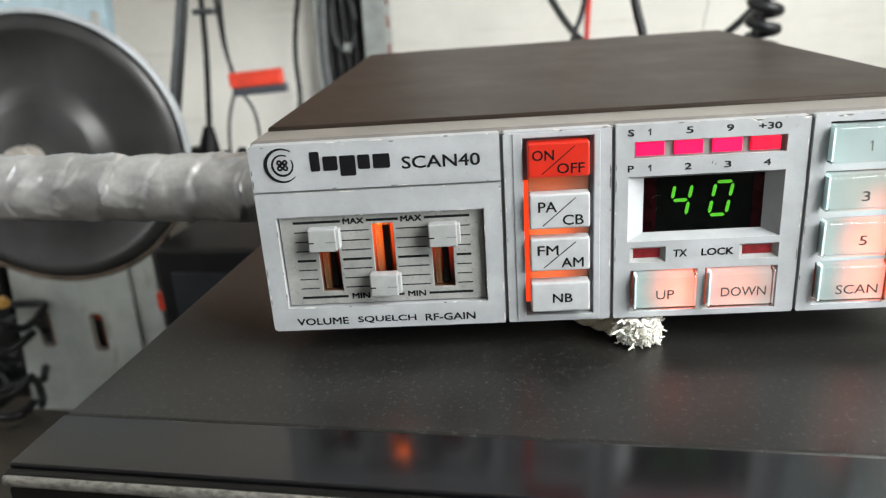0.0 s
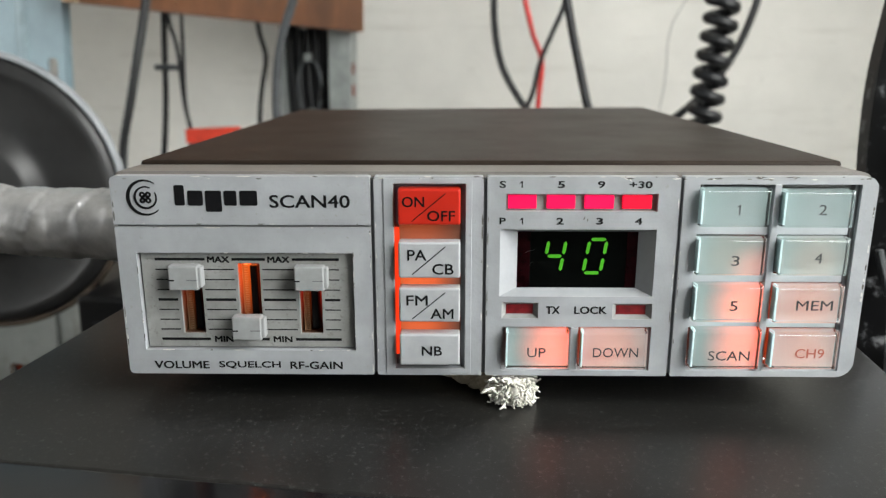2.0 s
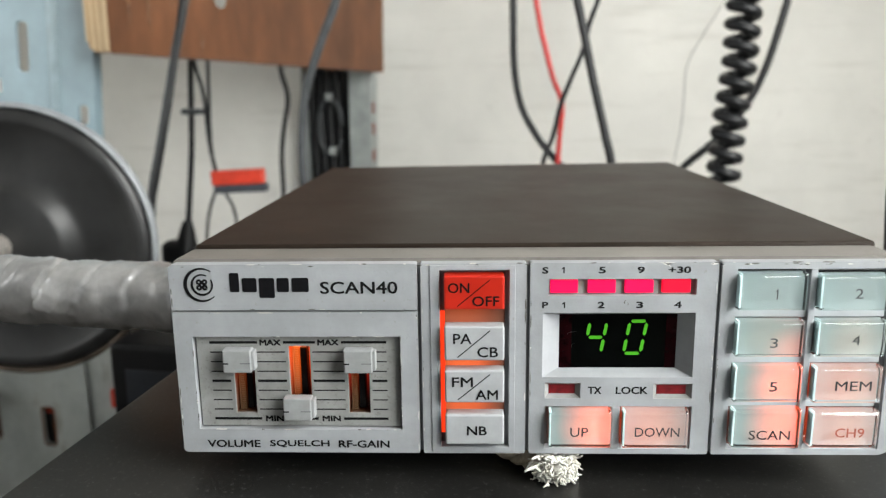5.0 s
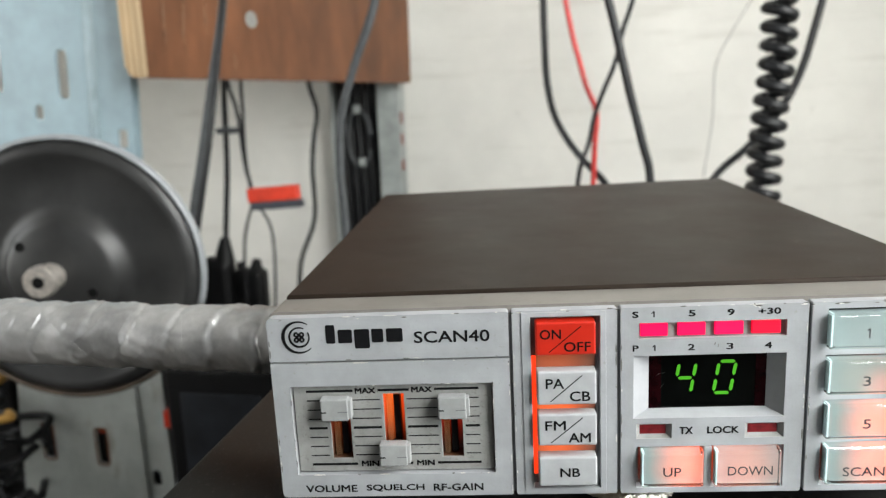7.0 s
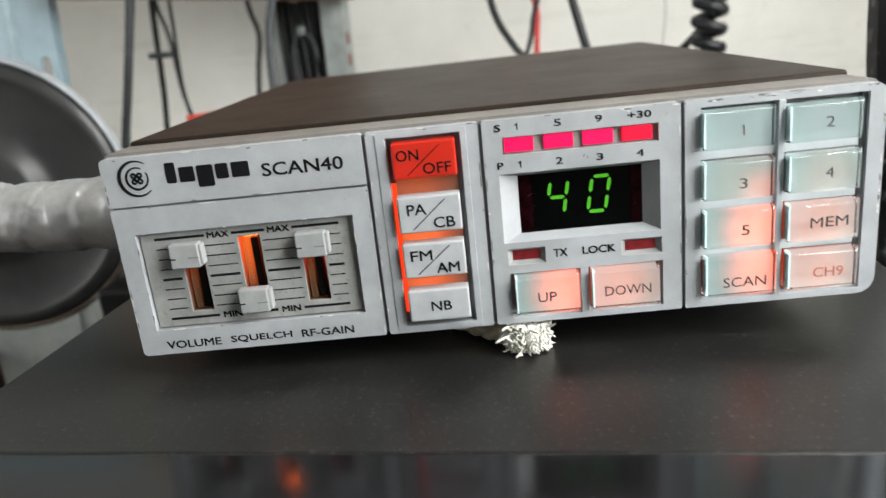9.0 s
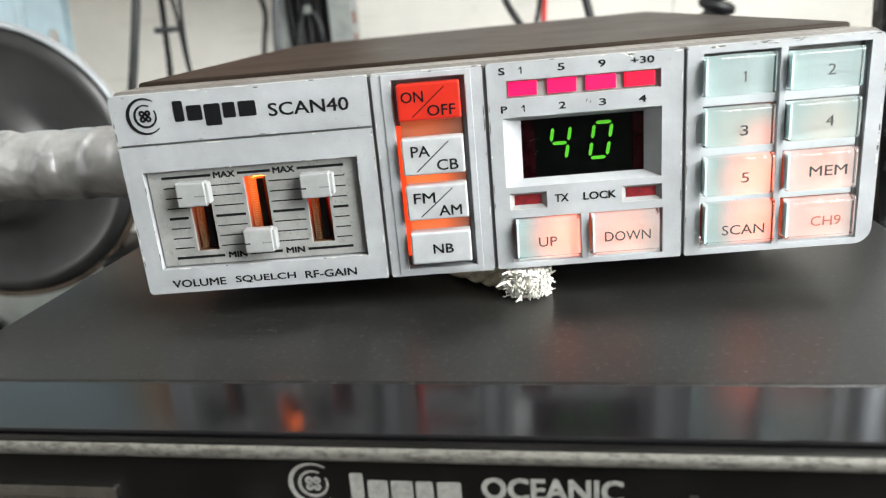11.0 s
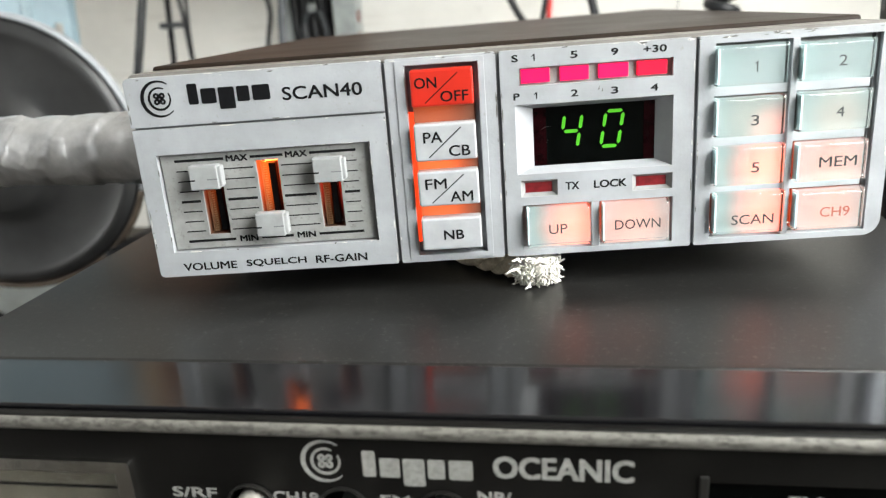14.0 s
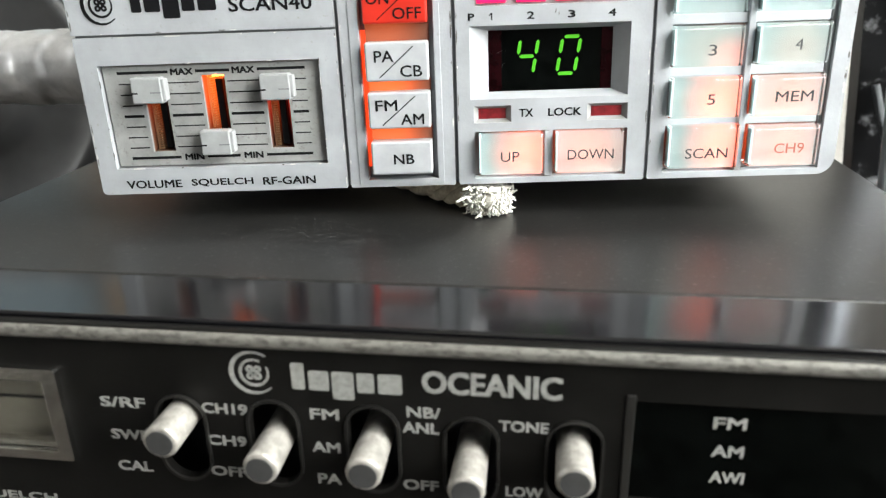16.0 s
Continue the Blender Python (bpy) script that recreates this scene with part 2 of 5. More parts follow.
ROPE_OLD = surface("yellowed_cotton", (0.50, 0.43, 0.32), 0.9, stain=500, amount=0.2, bump=0.3)
TAPE = surface("silver_cloth_tape", (0.54, 0.54, 0.545), 0.34, 0.6, stain=60, amount=0.18, grain=300, bump=0.08, rough_var=0.14)
WALL = chipped("cream_plaster", (0.79, 0.775, 0.735), (0.60, 0.585, 0.55), 0.8, scale=15, at=0.66, to=0.78, stain=6, amount=0.05, grain=160, bump=0.2)
ROOM = surface("plain_room_plaster", (0.70, 0.68, 0.64), 0.9, stain=2, amount=0.05, grain=60, bump=0.1)
BENCH = surface("dark_stained_bench_wood", (0.065, 0.054, 0.042), 0.6, stain=14, amount=0.25, grain=200, bump=0.2, stretch=(0.3, 1, 1))
FLOOR = surface("dusty_concrete", (0.22, 0.20, 0.18), 0.85, stain=5, amount=0.2, grain=90, bump=0.3)
BLUE_STEEL = surface("blue_grey_enamelled_steel", (0.27, 0.37, 0.42), 0.42, stain=26, amount=0.08, grain=500, bump=0.06)
# lighter blue that holds the highlight along the upright's rib
BLUE_HIGHLIGHT = surface("blue_enamel_highlight", (0.40, 0.51, 0.56), 0.36, stain=40, amount=0.12, grain=500, bump=0.06)
PALE_STEEL = surface("pale_grey_enamelled_steel", (0.52, 0.55, 0.52), 0.5, stain=26, amount=0.10, grain=500, bump=0.06)
DISC_DARK = surface("dark_grey_cast_plastic", (0.034, 0.034, 0.0345), 0.40, stain=18, amount=0.25, grain=900, bump=0.08)
DISC_RIM = surface("pale_grey_rubber_rim", (0.34, 0.36, 0.38), 0.45, stain=40, amount=0.12)
BROWN = surface("brown_wood_laminate", (0.19, 0.076, 0.034), 0.40, stain=14, amount=0.2, grain=300, bump=0.06, stretch=(1.6, 1, 0.5))
SCUFF = surface("rubbed_brown_laminate", (0.30, 0.155, 0.085), 0.5, stain=120, amount=0.3)
RAW_WOOD = surface("raw_pine_edge", (0.52, 0.36, 0.20), 0.7, stain=30, amount=0.15, grain=300, bump=0.2, stretch=(1, 1, 0.2))
TRUNK_GREY = surface("grey_green_pvc", (0.40, 0.43, 0.42), 0.5, stain=30, amount=0.14)
TRUNK_DARK = surface("dark_grey_channel", (0.03, 0.032, 0.035), 0.6, stain=30, amount=0.2)
CLIP_RED = surface("red_plastic", (0.72, 0.055, 0.025), 0.4, stain=100)
CLIP_GREY = surface("dark_blue_grey_plastic", (0.06, 0.065, 0.08), 0.45, stain=100)
BRASS = surface("tarnished_nickel", (0.80, 0.74, 0.68), 0.30, 0.6, stain=300, amount=0.2)
YELLOW = surface("ochre_cable_sheath", (0.42, 0.23, 0.05), 0.5, stain=100)
PALE_PLY = surface("pale_birch_ply", (0.62, 0.47, 0.29), 0.7, stain=30, amount=0.12, grain=300, bump=0.2, stretch=(1, 1, 0.2))
PALE_METAL = surface("pale_satin_metal", (0.62, 0.66, 0.72), 0.3, 0.8, stain=60, amount=0.08)
METER_FACE = surface("yellowed_meter_scale", (0.17, 0.155, 0.125), 0.5, stain=80, amount=0.2)
# pale flecks here are mottled reflections painted on the black shell
GUARD = chipped("black_stand_pale_reflections", (0.004, 0.004, 0.0045), (0.15, 0.155, 0.16), 0.35, scale=120, at=0.57, to=0.70, stain=30, amount=0.3, shine=0.25)
CHIP = surface("worn_paint_chip", (0.10, 0.095, 0.085), 0.7, stain=400)
BARE_CHIP = surface("bare_metal_chip", (0.62, 0.61, 0.58), 0.35, 0.3, stain=400)
RIM_BLACK = surface("black_moulded_rim", (0.014, 0.0135, 0.0125), 0.32, stain=80, amount=0.2)
RUST = surface("rust_red_paint", (0.30, 0.07, 0.035), 0.7, stain=200, amount=0.3)
DARK_PLATE = surface("dark_blue_grey_plate", (0.018, 0.021, 0.027), 0.4, stain=30, amount=0.25)
CLEAR = surface("clear_meter_cover", (0.9, 0.9, 0.88), 0.06, transmission=1.0, ior=1.45, stain=60, amount=0.02, bump=0.0)
GLUE = surface("yellowed_glue", (0.42, 0.36, 0.14), 0.4, stain=300, amount=0.2)
SHADED_RIM = surface("brown_shaded_rim", (0.10, 0.075, 0.055), 0.6, stain=60, amount=0.3)
DUST = surface("pale_dust", (0.165, 0.17, 0.17), 0.9, stain=900)


def crumple(m, scale, slope):
    """Small flat facets tipped at random, as in crumpled tape."""
    nt = m.node_tree
    p = nt.nodes["Principled BSDF"]
    tc, vo = nt.nodes.new("ShaderNodeTexCoord"), nt.nodes.new("ShaderNodeTexVoronoi")
    vo.inputs["Scale"].default_value = scale
    nt.links.new(tc.outputs["Object"], vo.inputs["Vector"])
    away, tip, dot = (nt.nodes.new("ShaderNodeVectorMath") for k in range(3))
    away.operation, tip.operation, dot.operation = "SUBTRACT", "SUBTRACT", "DOT_PRODUCT"
    nt.links.new(tc.outputs["Object"], away.inputs[0])
    nt.links.new(vo.outputs["Position"], away.inputs[1])
    nt.links.new(vo.outputs["Color"], tip.inputs[0])
    tip.inputs[1].default_value = (0.5, 0.5, 0.5)
    nt.links.new(away.outputs["Vector"], dot.inputs[0])
    nt.links.new(tip.outputs["Vector"], dot.inputs[1])
    b = nt.nodes.new("ShaderNodeBump")
    b.inputs["Strength"].default_value, b.inputs["Distance"].default_value = 1.0, slope
    nt.links.new(dot.outputs["Value"], b.inputs["Height"])
    nt.links.new(p.inputs["Normal"].links[0].from_socket, b.inputs["Normal"])
    nt.links.new(b.outputs[0], p.inputs["Normal"])


crumple(TAPE, 52.0, 0.30)


def streaked(m, stretch, dark, lo, hi):
    """Faint long streaks and trowel marks in the paint."""
    nt = m.node_tree
    p = nt.nodes["Principled BSDF"]
    tc, mp, n, mr, mix = (nt.nodes.new(k) for k in ("ShaderNodeTexCoord", "ShaderNodeMapping", "ShaderNodeTexNoise", "ShaderNodeMapRange", "ShaderNodeMix"))
    mp.inputs["Scale"].default_value, mp.inputs["Rotation"].default_value = stretch, (0, 0.05, 0)
    n.inputs["Scale"].default_value, n.inputs["Detail"].default_value, n.inputs["Roughness"].default_value = 1.0, 7, 0.65
    nt.links.new(tc.outputs["Object"], mp.inputs["Vector"])
    nt.links.new(mp.outputs[0], n.inputs["Vector"])
    mr.inputs["From Min"].default_value, mr.inputs["From Max"].default_value = lo, hi
    nt.links.new(n.outputs["Fac"], mr.inputs["Value"])
    mix.data_type = "RGBA"
    nt.links.new(mr.outputs[0], mix.inputs["Factor"])
    nt.links.new(p.inputs["Base Color"].links[0].from_socket, mix.inputs[6])
    mix.inputs[7].default_value = (*dark, 1)
    nt.links.new(mix.outputs[2], p.inputs["Base Color"])


streaked(WALL, (4.0, 4.0, 42.0), (0.60, 0.58, 0.535), 0.55, 0.78)
streaked(PALE_STEEL, (30.0, 30.0, 9.0), (0.26, 0.22, 0.17), 0.60, 0.78)


# ---------------------------------------------------------------- mesh helpers
def put(name, bm, material, parent=None, label="", smooth=False, m=None):
    bmesh.ops.recalc_face_normals(bm, faces=bm.faces)
    me = bpy.data.meshes.new(name)
    bm.to_mesh(me)
    bm.free()
    if smooth:
        for f in me.polygons:
            f.use_smooth = True
    for mt in material if isinstance(material, (list, tuple)) else (material,):
        me.materials.append(mt)
    ob = new(name, me)
    if parent is not None:
        ob.parent = parent
    if m is not None:
        ob.matrix_local = m
    if label:
        tagged(ob, label)
    return ob


def part(name, bm, material, parent, label="", smooth=False, m=None):
    return put(name, bm, material, parent, label, smooth, m)


def thing(name, label, category, m=None, group="", kind=""):
    ob = new(name)
    ob.empty_display_size = 0.02
    if m is not None:
        ob.matrix_world = m
    return tagged(ob, label, category, group, kind)


def bevelled(bm, width, segments=2, angle=0.6):
    if width > 0:
        edges = [e for e in bm.edges if len(e.link_faces) == 2 and e.calc_face_angle(0) > angle]
        bmesh.ops.bevel(bm, geom=edges, offset=width, segments=segments, profile=0.5, affect="EDGES", clamp_overlap=True)
    return bm


def box(x0, x1, y0, y1, z0, z1, bevel=0.0, segments=2, bm=None):
    own = bmesh.new()
    vs = [own.verts.new((x, y, z)) for x in (x0, x1) for y in (y0, y1) for z in (z0, z1)]
    for a in ((0, 1, 3, 2), (4, 6, 7, 5), (0, 4, 5, 1), (2, 3, 7, 6), (0, 2, 6, 4), (1, 5, 7, 3)):
        own.faces.new([vs[i] for i in a])
    bmesh.ops.recalc_face_normals(own, faces=own.faces)
    bevelled(own, bevel, segments)
    return merged(bm, own)


def merged(bm, own):
    """Adds one bmesh to another."""
    if bm is None:
        return own
    me = bpy.data.meshes.new("tmp")
    own.to_mesh(me)
    own.free()
    bm.from_mesh(me)
    bpy.data.meshes.remove(me)
    return bm


def rounded(x0, x1, z0, z1, r, n=6):
    """A rounded rectangle, counterclockwise; r: one radius, or one each for the corners from lower left round to upper left."""
    rs = r if isinstance(r, (list, tuple)) else (r,) * 4
    pts = []
    for (cx, cz, sx, sz, a0), q in zip(((x0, z0, 1, 1, 180), (x1, z0, -1, 1, 270), (x1, z1, -1, -1, 0), (x0, z1, 1, -1, 90)), rs):
        if q <= 0:
            pts.append((cx, cz))
            continue
        for k in range(n + 1):
            a = radians(a0 + 90 * k / n)
            pts.append((cx + sx * q + q * math.cos(a), cz + sz * q + q * math.sin(a)))
    return pts


def plate(outer, holes, y0, y1, bevel=0.0, bm=None, segments=2):
    """A flat plate in x and z with holes through it, its front at y0 and its back at y1."""
    from mathutils.geometry import tessellate_polygon
    loops = [[Vector((x, z, 0)) for x, z in loop] for loop in (outer, *holes)]
    flat = [p for loop in loops for p in loop]
    own = bmesh.new()
    front = [own.verts.new((p.x, y0, p.y)) for p in flat]
    back = [own.verts.new((p.x, y1, p.y)) for p in flat]
    for tri in tessellate_polygon(loops):
        own.faces.new([front[i] for i in tri])
        own.faces.new([back[i] for i in reversed(tri)])
    start = 0
    for loop in loops:
        n = len(loop)
        for k in range(n):
            a, b = start + k, start + (k + 1) % n
            own.faces.new((front[a], front[b], back[b], back[a]))
        start += n
    bmesh.ops.recalc_face_normals(own, faces=own.faces)
    if bevel > 0:
        edges = [e for e in own.edges if len(e.link_faces) == 2 and e.calc_face_angle(0) > 0.9
                 and abs(e.verts[0].co.y - y0) < 1e-7 and abs(e.verts[1].co.y - y0) < 1e-7]
        bmesh.ops.bevel(own, geom=edges, offset=bevel, segments=segments, profile=0.5, affect="EDGES", clamp_overlap=True)
    return merged(bm, own)


def rod(p0, p1, r0, r1=None, n=20, bevel=0.0, bm=None, segments=2):
    own = bmesh.new()
    p0, p1 = Vector(p0), Vector(p1)
    length = (p1 - p0).length
    bmesh.ops.create_cone(own, cap_ends=True, segments=n, radius1=r0, radius2=r0 if r1 is None else r1, depth=length)
    if bevel > 0:
        edges = [e for e in own.edges if len(e.link_faces) == 2 and e.calc_face_angle(0) > 0.9]
        bmesh.ops.bevel(own, geom=edges, offset=bevel, segments=segments, profile=0.5, affect="EDGES", clamp_overlap=True)
    turn = (p1 - p0).to_track_quat("Z", "Y").to_matrix().to_4x4()
    bmesh.ops.transform(own, matrix=Matrix.Translation((p0 + p1) / 2) @ turn, verts=own.verts)
    return merged(bm, own)


def smooth_line(points, steps=8):
    """A centripetal Catmull-Rom curve through the points, free of kinks where they lie unevenly."""
    ps = [Vector(p) for p in points]
    ps = [2 * ps[0] - ps[1], *ps, 2 * ps[-1] - ps[-2]]
    out = []
    for a, b, c, d in zip(ps, ps[1:], ps[2:], ps[3:]):
        t1 = max((b - a).length, 1e-9) ** 0.5
        t2 = t1 + max((c - b).length, 1e-9) ** 0.5
        t3 = t2 + max((d - c).length, 1e-9) ** 0.5
        for k in range(steps):
            t = t1 + (t2 - t1) * k / steps
            a1, a2, a3 = a.lerp(b, t / t1), b.lerp(c, (t - t1) / (t2 - t1)), c.lerp(d, (t - t2) / (t3 - t2))
            b1, b2 = a1.lerp(a2, t / t2), a2.lerp(a3, (t - t1) / (t3 - t1))
            out.append(b1.lerp(b2, (t - t1) / (t2 - t1)))
    return [*out, ps[-2]]


def swept(line, radius, n=10, bm=None, taper=None):
    """A round tube along a line; taper: a function of 0..1 that gives the radius."""
    own = bm if bm is not None else bmesh.new()
    rings, side = [], None
    for i, p in enumerate(line):
        way = (line[min(i + 1, len(line) - 1)] - line[max(i - 1, 0)]).normalized()
        if side is None:
            side = way.orthogonal().normalized()
        side = (side - way * side.dot(way)).normalized()
        other = way.cross(side)
        r = taper(i / (len(line) - 1)) if taper else radius
        rings.append([own.verts.new(p + r * (math.cos(2 * math.pi * k / n) * side + math.sin(2 * math.pi * k / n) * other)) for k in range(n)])
    for a, b in zip(rings, rings[1:]):
        for k in range(n):
            own.faces.new((a[k], a[(k + 1) % n], b[(k + 1) % n], b[k]))
    own.faces.new(rings[0][::-1])
    own.faces.new(rings[-1])
    return own


def lettering(body, x0, x1, z0, z1, y, bold=0.0, shear=0.0, thick=0.00008):
    """A word in the built-in font that fills the given box, facing -y; bold: millimetres added on each side of the strokes."""
    if body == "1":
        # a plain one with a small flag
        s = 0.00032
        own = plate([(x1 - s, z0), (x1, z0), (x1, z1), (x1 - s, z1), (x0, z1 - 0.0005), (x0, z1 - 0.0007), (x1 - s, z1 - 0.0004)], [], y - thick, y)
        return own
    cu = bpy.data.curves.new("tmp", "FONT")
    cu.body, cu.size, cu.shear, cu.resolution_u = body, 1.0, shear, 3
    ob = bpy.data.objects.new("tmp", cu)
    me = bpy.data.meshes.new_from_object(ob)
    own = bmesh.new()
    own.from_mesh(me)
    bpy.data.objects.remove(ob)
    bpy.data.curves.remove(cu)
    bpy.data.meshes.remove(me)
    xs, ys = [v.co.x for v in own.verts], [v.co.y for v in own.verts]
    ax, ay = (x1 - x0) / (max(xs) - min(xs)), (z1 - z0) / (max(ys) - min(ys))
    bx, by = min(xs), min(ys)
    for v in own.verts:
        v.co = Vector((x0 + (v.co.x - bx) * ax, y, z0 + (v.co.y - by) * ay))
    for f in own.faces:
        if f.normal.y > 0:
            f.normal_flip()
    flat = bpy.data.meshes.new("tmp")
    own.to_mesh(flat)
    own.free()
    own = bmesh.new()
    # strokes are widened by a few shifted layers, each a hair thicker than the last
    for k, (dx, dz) in enumerate(((0, 0),) if bold <= 0 else ((-1, -0.6), (1, -0.6), (-1, 0.6), (1, 0.6))):
        layer = bmesh.new()
        layer.from_mesh(flat)
        got = bmesh.ops.extrude_face_region(layer, geom=layer.faces[:])
        for v in got["geom"]:
            if isinstance(v, bmesh.types.BMVert):
                v.co.y -= thick + 0.000004 * k
        bmesh.ops.translate(layer, verts=layer.verts, vec=(dx * bold / 1000, 0, dz * bold / 1000))
        merged(own, layer)
    bpy.data.meshes.remove(flat)
    return own


def arc_band(cx, cz, r0, r1, a0, a1, y0, y1, n=28, grow=0.0, bm=None):
    """A flat ring, or a part of one that may thin out to nothing at its ends."""
    own = bmesh.new()
    rows = []
    for k in range(n + 1):
        t = k / n
        a = radians(a0 + (a1 - a0) * t)
        inner = r0 + (r1 - r0) * grow * abs(2 * t - 1) ** 1.6
        rows.append([own.verts.new((cx + r * math.cos(a), y, cz + r * math.sin(a))) for r in (inner, r1) for y in (y0, y1)])
    for a, b in zip(rows, rows[1:]):
        for i, j in ((0, 1), (1, 3), (3, 2), (2, 0)):
            own.faces.new((a[i], a[j], b[j], b[i]))
    bmesh.ops.remove_doubles(own, verts=own.verts, dist=1e-7)
    return merged(bm, own)


def word(name, body, x0, x1, z0, z1, y, material, parent, label="", bold=0.0, shear=0.0):
    return part(name, lettering(body, x0, x1, z0, z1, y, bold, shear), material, parent, label)


# ---------------------------------------------------------------- the room
def slab(name, x0, x1, y0, y1, z0, z1, material, label, category):
    return tagged(put(name, box(x0, x1, y0, y1, z0, z1), material), label, category, kind="structure")


slab("wall_north", -1.37, 0.92, 1.29, 1.41, -0.9, 1.9, WALL, "cream plastered wall with faint stains behind the radios", "wall")
# the opening in this wall is added for the fill lamp
west = thing("wall_west", "plain pale plaster side wall with an opening for light", "wall", kind="structure")
for y0, y1, z0, z1 in ((-4.1, -0.35, -0.9, 1.9), (0.35, 1.29, -0.9, 1.9), (-0.35, 0.35, -0.9, -0.12), (-0.35, 0.35, 0.68, 1.9)):
    part("wall_piece", box(-1.37, -1.25, y0, y1, z0, z1), ROOM, west)
east = thing("wall_east", "plain pale plaster side wall with an opening for light", "wall", kind="structure")
for y0, y1, z0, z1 in ((-4.1, -0.53, -0.9, 1.9), (0.23, 1.29, -0.9, 1.9), (-0.53, 0.23, -0.9, 0.10), (-0.53, 0.23, 0.90, 1.9)):
    part("wall_piece", box(0.80, 0.92, y0, y1, z0, z1), ROOM, east)
tagged(put("wall_south", plate([(-1.25, -0.9), (0.80, -0.9), (0.80, 1.9), (-1.25, 1.9)],
                               [[(-0.60, 0.15), (-0.60, 1.55), (0.70, 1.55), (0.70, 0.15)]], -4.1, -4.0), ROOM),
       "plain pale plaster wall with a wide window opening", "wall", kind="structure")
slab("ceiling", -1.37, 0.92, -4.1, 1.41, 1.9, 2.0, ROOM, "plain pale plaster ceiling", "ceiling")
slab("floor", -1.37, 0.92, -4.1, 1.41, -1.0, -0.9, FLOOR, "dusty grey concrete floor", "floor")


# ---------------------------------------------------------------- the bench and what carries the base set
def bench_table():
    root = thing("workbench", "dark dusty wooden workbench under the radio sets", "table", pose(0, 0, -0.9))
    part("tabletop", box(-0.95, 0.62, -0.16, 1.27, 0.52, 0.555, 0.004), BENCH, root)
    for x in (-0.8, 0.53):
        for y in (-0.13, 1.18):
            part("leg", box(x, x + 0.05, y, y + 0.05, 0.0, 0.519, 0.003), BENCH, root)
    return root


bench_table()
tagged(put("support_case", box(-0.034, 0.2, -0.045, 0.232, -0.345, -0.092, 0.006), BLACK), "plain black equipment case carrying the base radio", "case")


# ---------------------------------------------------------------- radios
def bmm(x0, x1, y0, y1, z0, z1, bevel=0.0, segments=2, bm=None):
    return box(x0 / 1000, x1 / 1000, y0 / 1000, y1 / 1000, z0 / 1000, z1 / 1000, bevel / 1000, segments, bm)


def rect(x0, x1, z0, z1):
    return [(x0 / 1000, z0 / 1000), (x1 / 1000, z0 / 1000), (x1 / 1000, z1 / 1000), (x0 / 1000, z1 / 1000)]


def rrect(x0, x1, z0, z1, r, n=6):
    return rounded(x0 / 1000, x1 / 1000, z0 / 1000, z1 / 1000, [q / 1000 for q in r] if isinstance(r, (list, tuple)) else r / 1000, n)


def pmm(outer, holes, y0, y1, bevel=0.0, segments=2):
    return plate(outer, holes, y0 / 1000, y1 / 1000, bevel / 1000, None, segments)


def print_mm(body, x0, x1, z0, z1, y, material, parent, bold=0.0, label="", name="lettering", shear=0.0):
    return word(name, body, x0 / 1000, x1 / 1000, z0 / 1000, z1 / 1000, y / 1000, material, parent, label, bold, shear)


def funnel(outer, inner, y0, y1, bm=None):
    """Four sloping sides from a front rectangle to a smaller one behind it, as a thin shell."""
    own = bmesh.new()
    def ring(r, y):
        x0, x1, z0, z1 = (v / 1000 for v in r)
        return [own.verts.new(p) for p in ((x0, y / 1000, z0), (x1, y / 1000, z0), (x1, y / 1000, z1), (x0, y / 1000, z1))]
    o, i = ring(outer, y0), ring(inner, y1)
    grow = 0.5
    ob_, ib = ring((outer[0] - grow, outer[1] + grow, outer[2] - grow, outer[3] + grow), y0 + 0.3), ring((inner[0] - grow, inner[1] + grow, inner[2] - grow, inner[3] + grow), y1 + 0.3)
    for a, b in ((o, i), (ob_, ib), (o, ob_), (i, ib)):
        for k in range(4):
            own.faces.new((a[k], a[(k + 1) % 4], b[(k + 1) % 4], b[k]))
    return own


def key_block(x0, x1, z0, z1, front, back, inset, depth):
    """A clear key with wide chamfers round its front."""
    own = bmesh.new()
    rings = []
    for grow, y in ((0, back), (0, front + depth), (inset, front)):
        rings.append([own.verts.new(((x) / 1000, y / 1000, z / 1000)) for x, z in
                      ((x0 + grow, z0 + grow), (x1 - grow, z0 + grow), (x1 - grow, z1 - grow), (x0 + grow, z1 - grow))])
    for a, b in zip(rings, rings[1:]):
        for k in range(4):
            own.faces.new((a[k], a[(k + 1) % 4], b[(k + 1) % 4], b[k]))
    own.faces.new(rings[0][::-1])
    own.faces.new(rings[-1])
    bmesh.ops.recalc_face_normals(own, faces=own.faces)
    return bevelled(own, 0.00018, 2, 0.3)


def wordmark(parent, x0, x1, base, height, y, material, scale=1.0):
    """The maker's mark as plain blocks: a taller first one, a third that hangs below the line."""
    w = (x1 - x0) / 5.0
    shapes = ((0.02, 0.62, 0.0, 1.36), (0.80, 1.72, 0.0, 1.0), (1.86, 2.84, -0.42, 1.0), (2.98, 3.74, 0.0, 1.0), (3.92, 4.98, 0.0, 1.0))
    for a, b, c, d in shapes:
        part("wordmark_block", pmm(rrect(x0 + a * w, x0 + b * w, base + c * height, base + d * height, 0.12 * height), [], y - 0.1, y), material, parent)


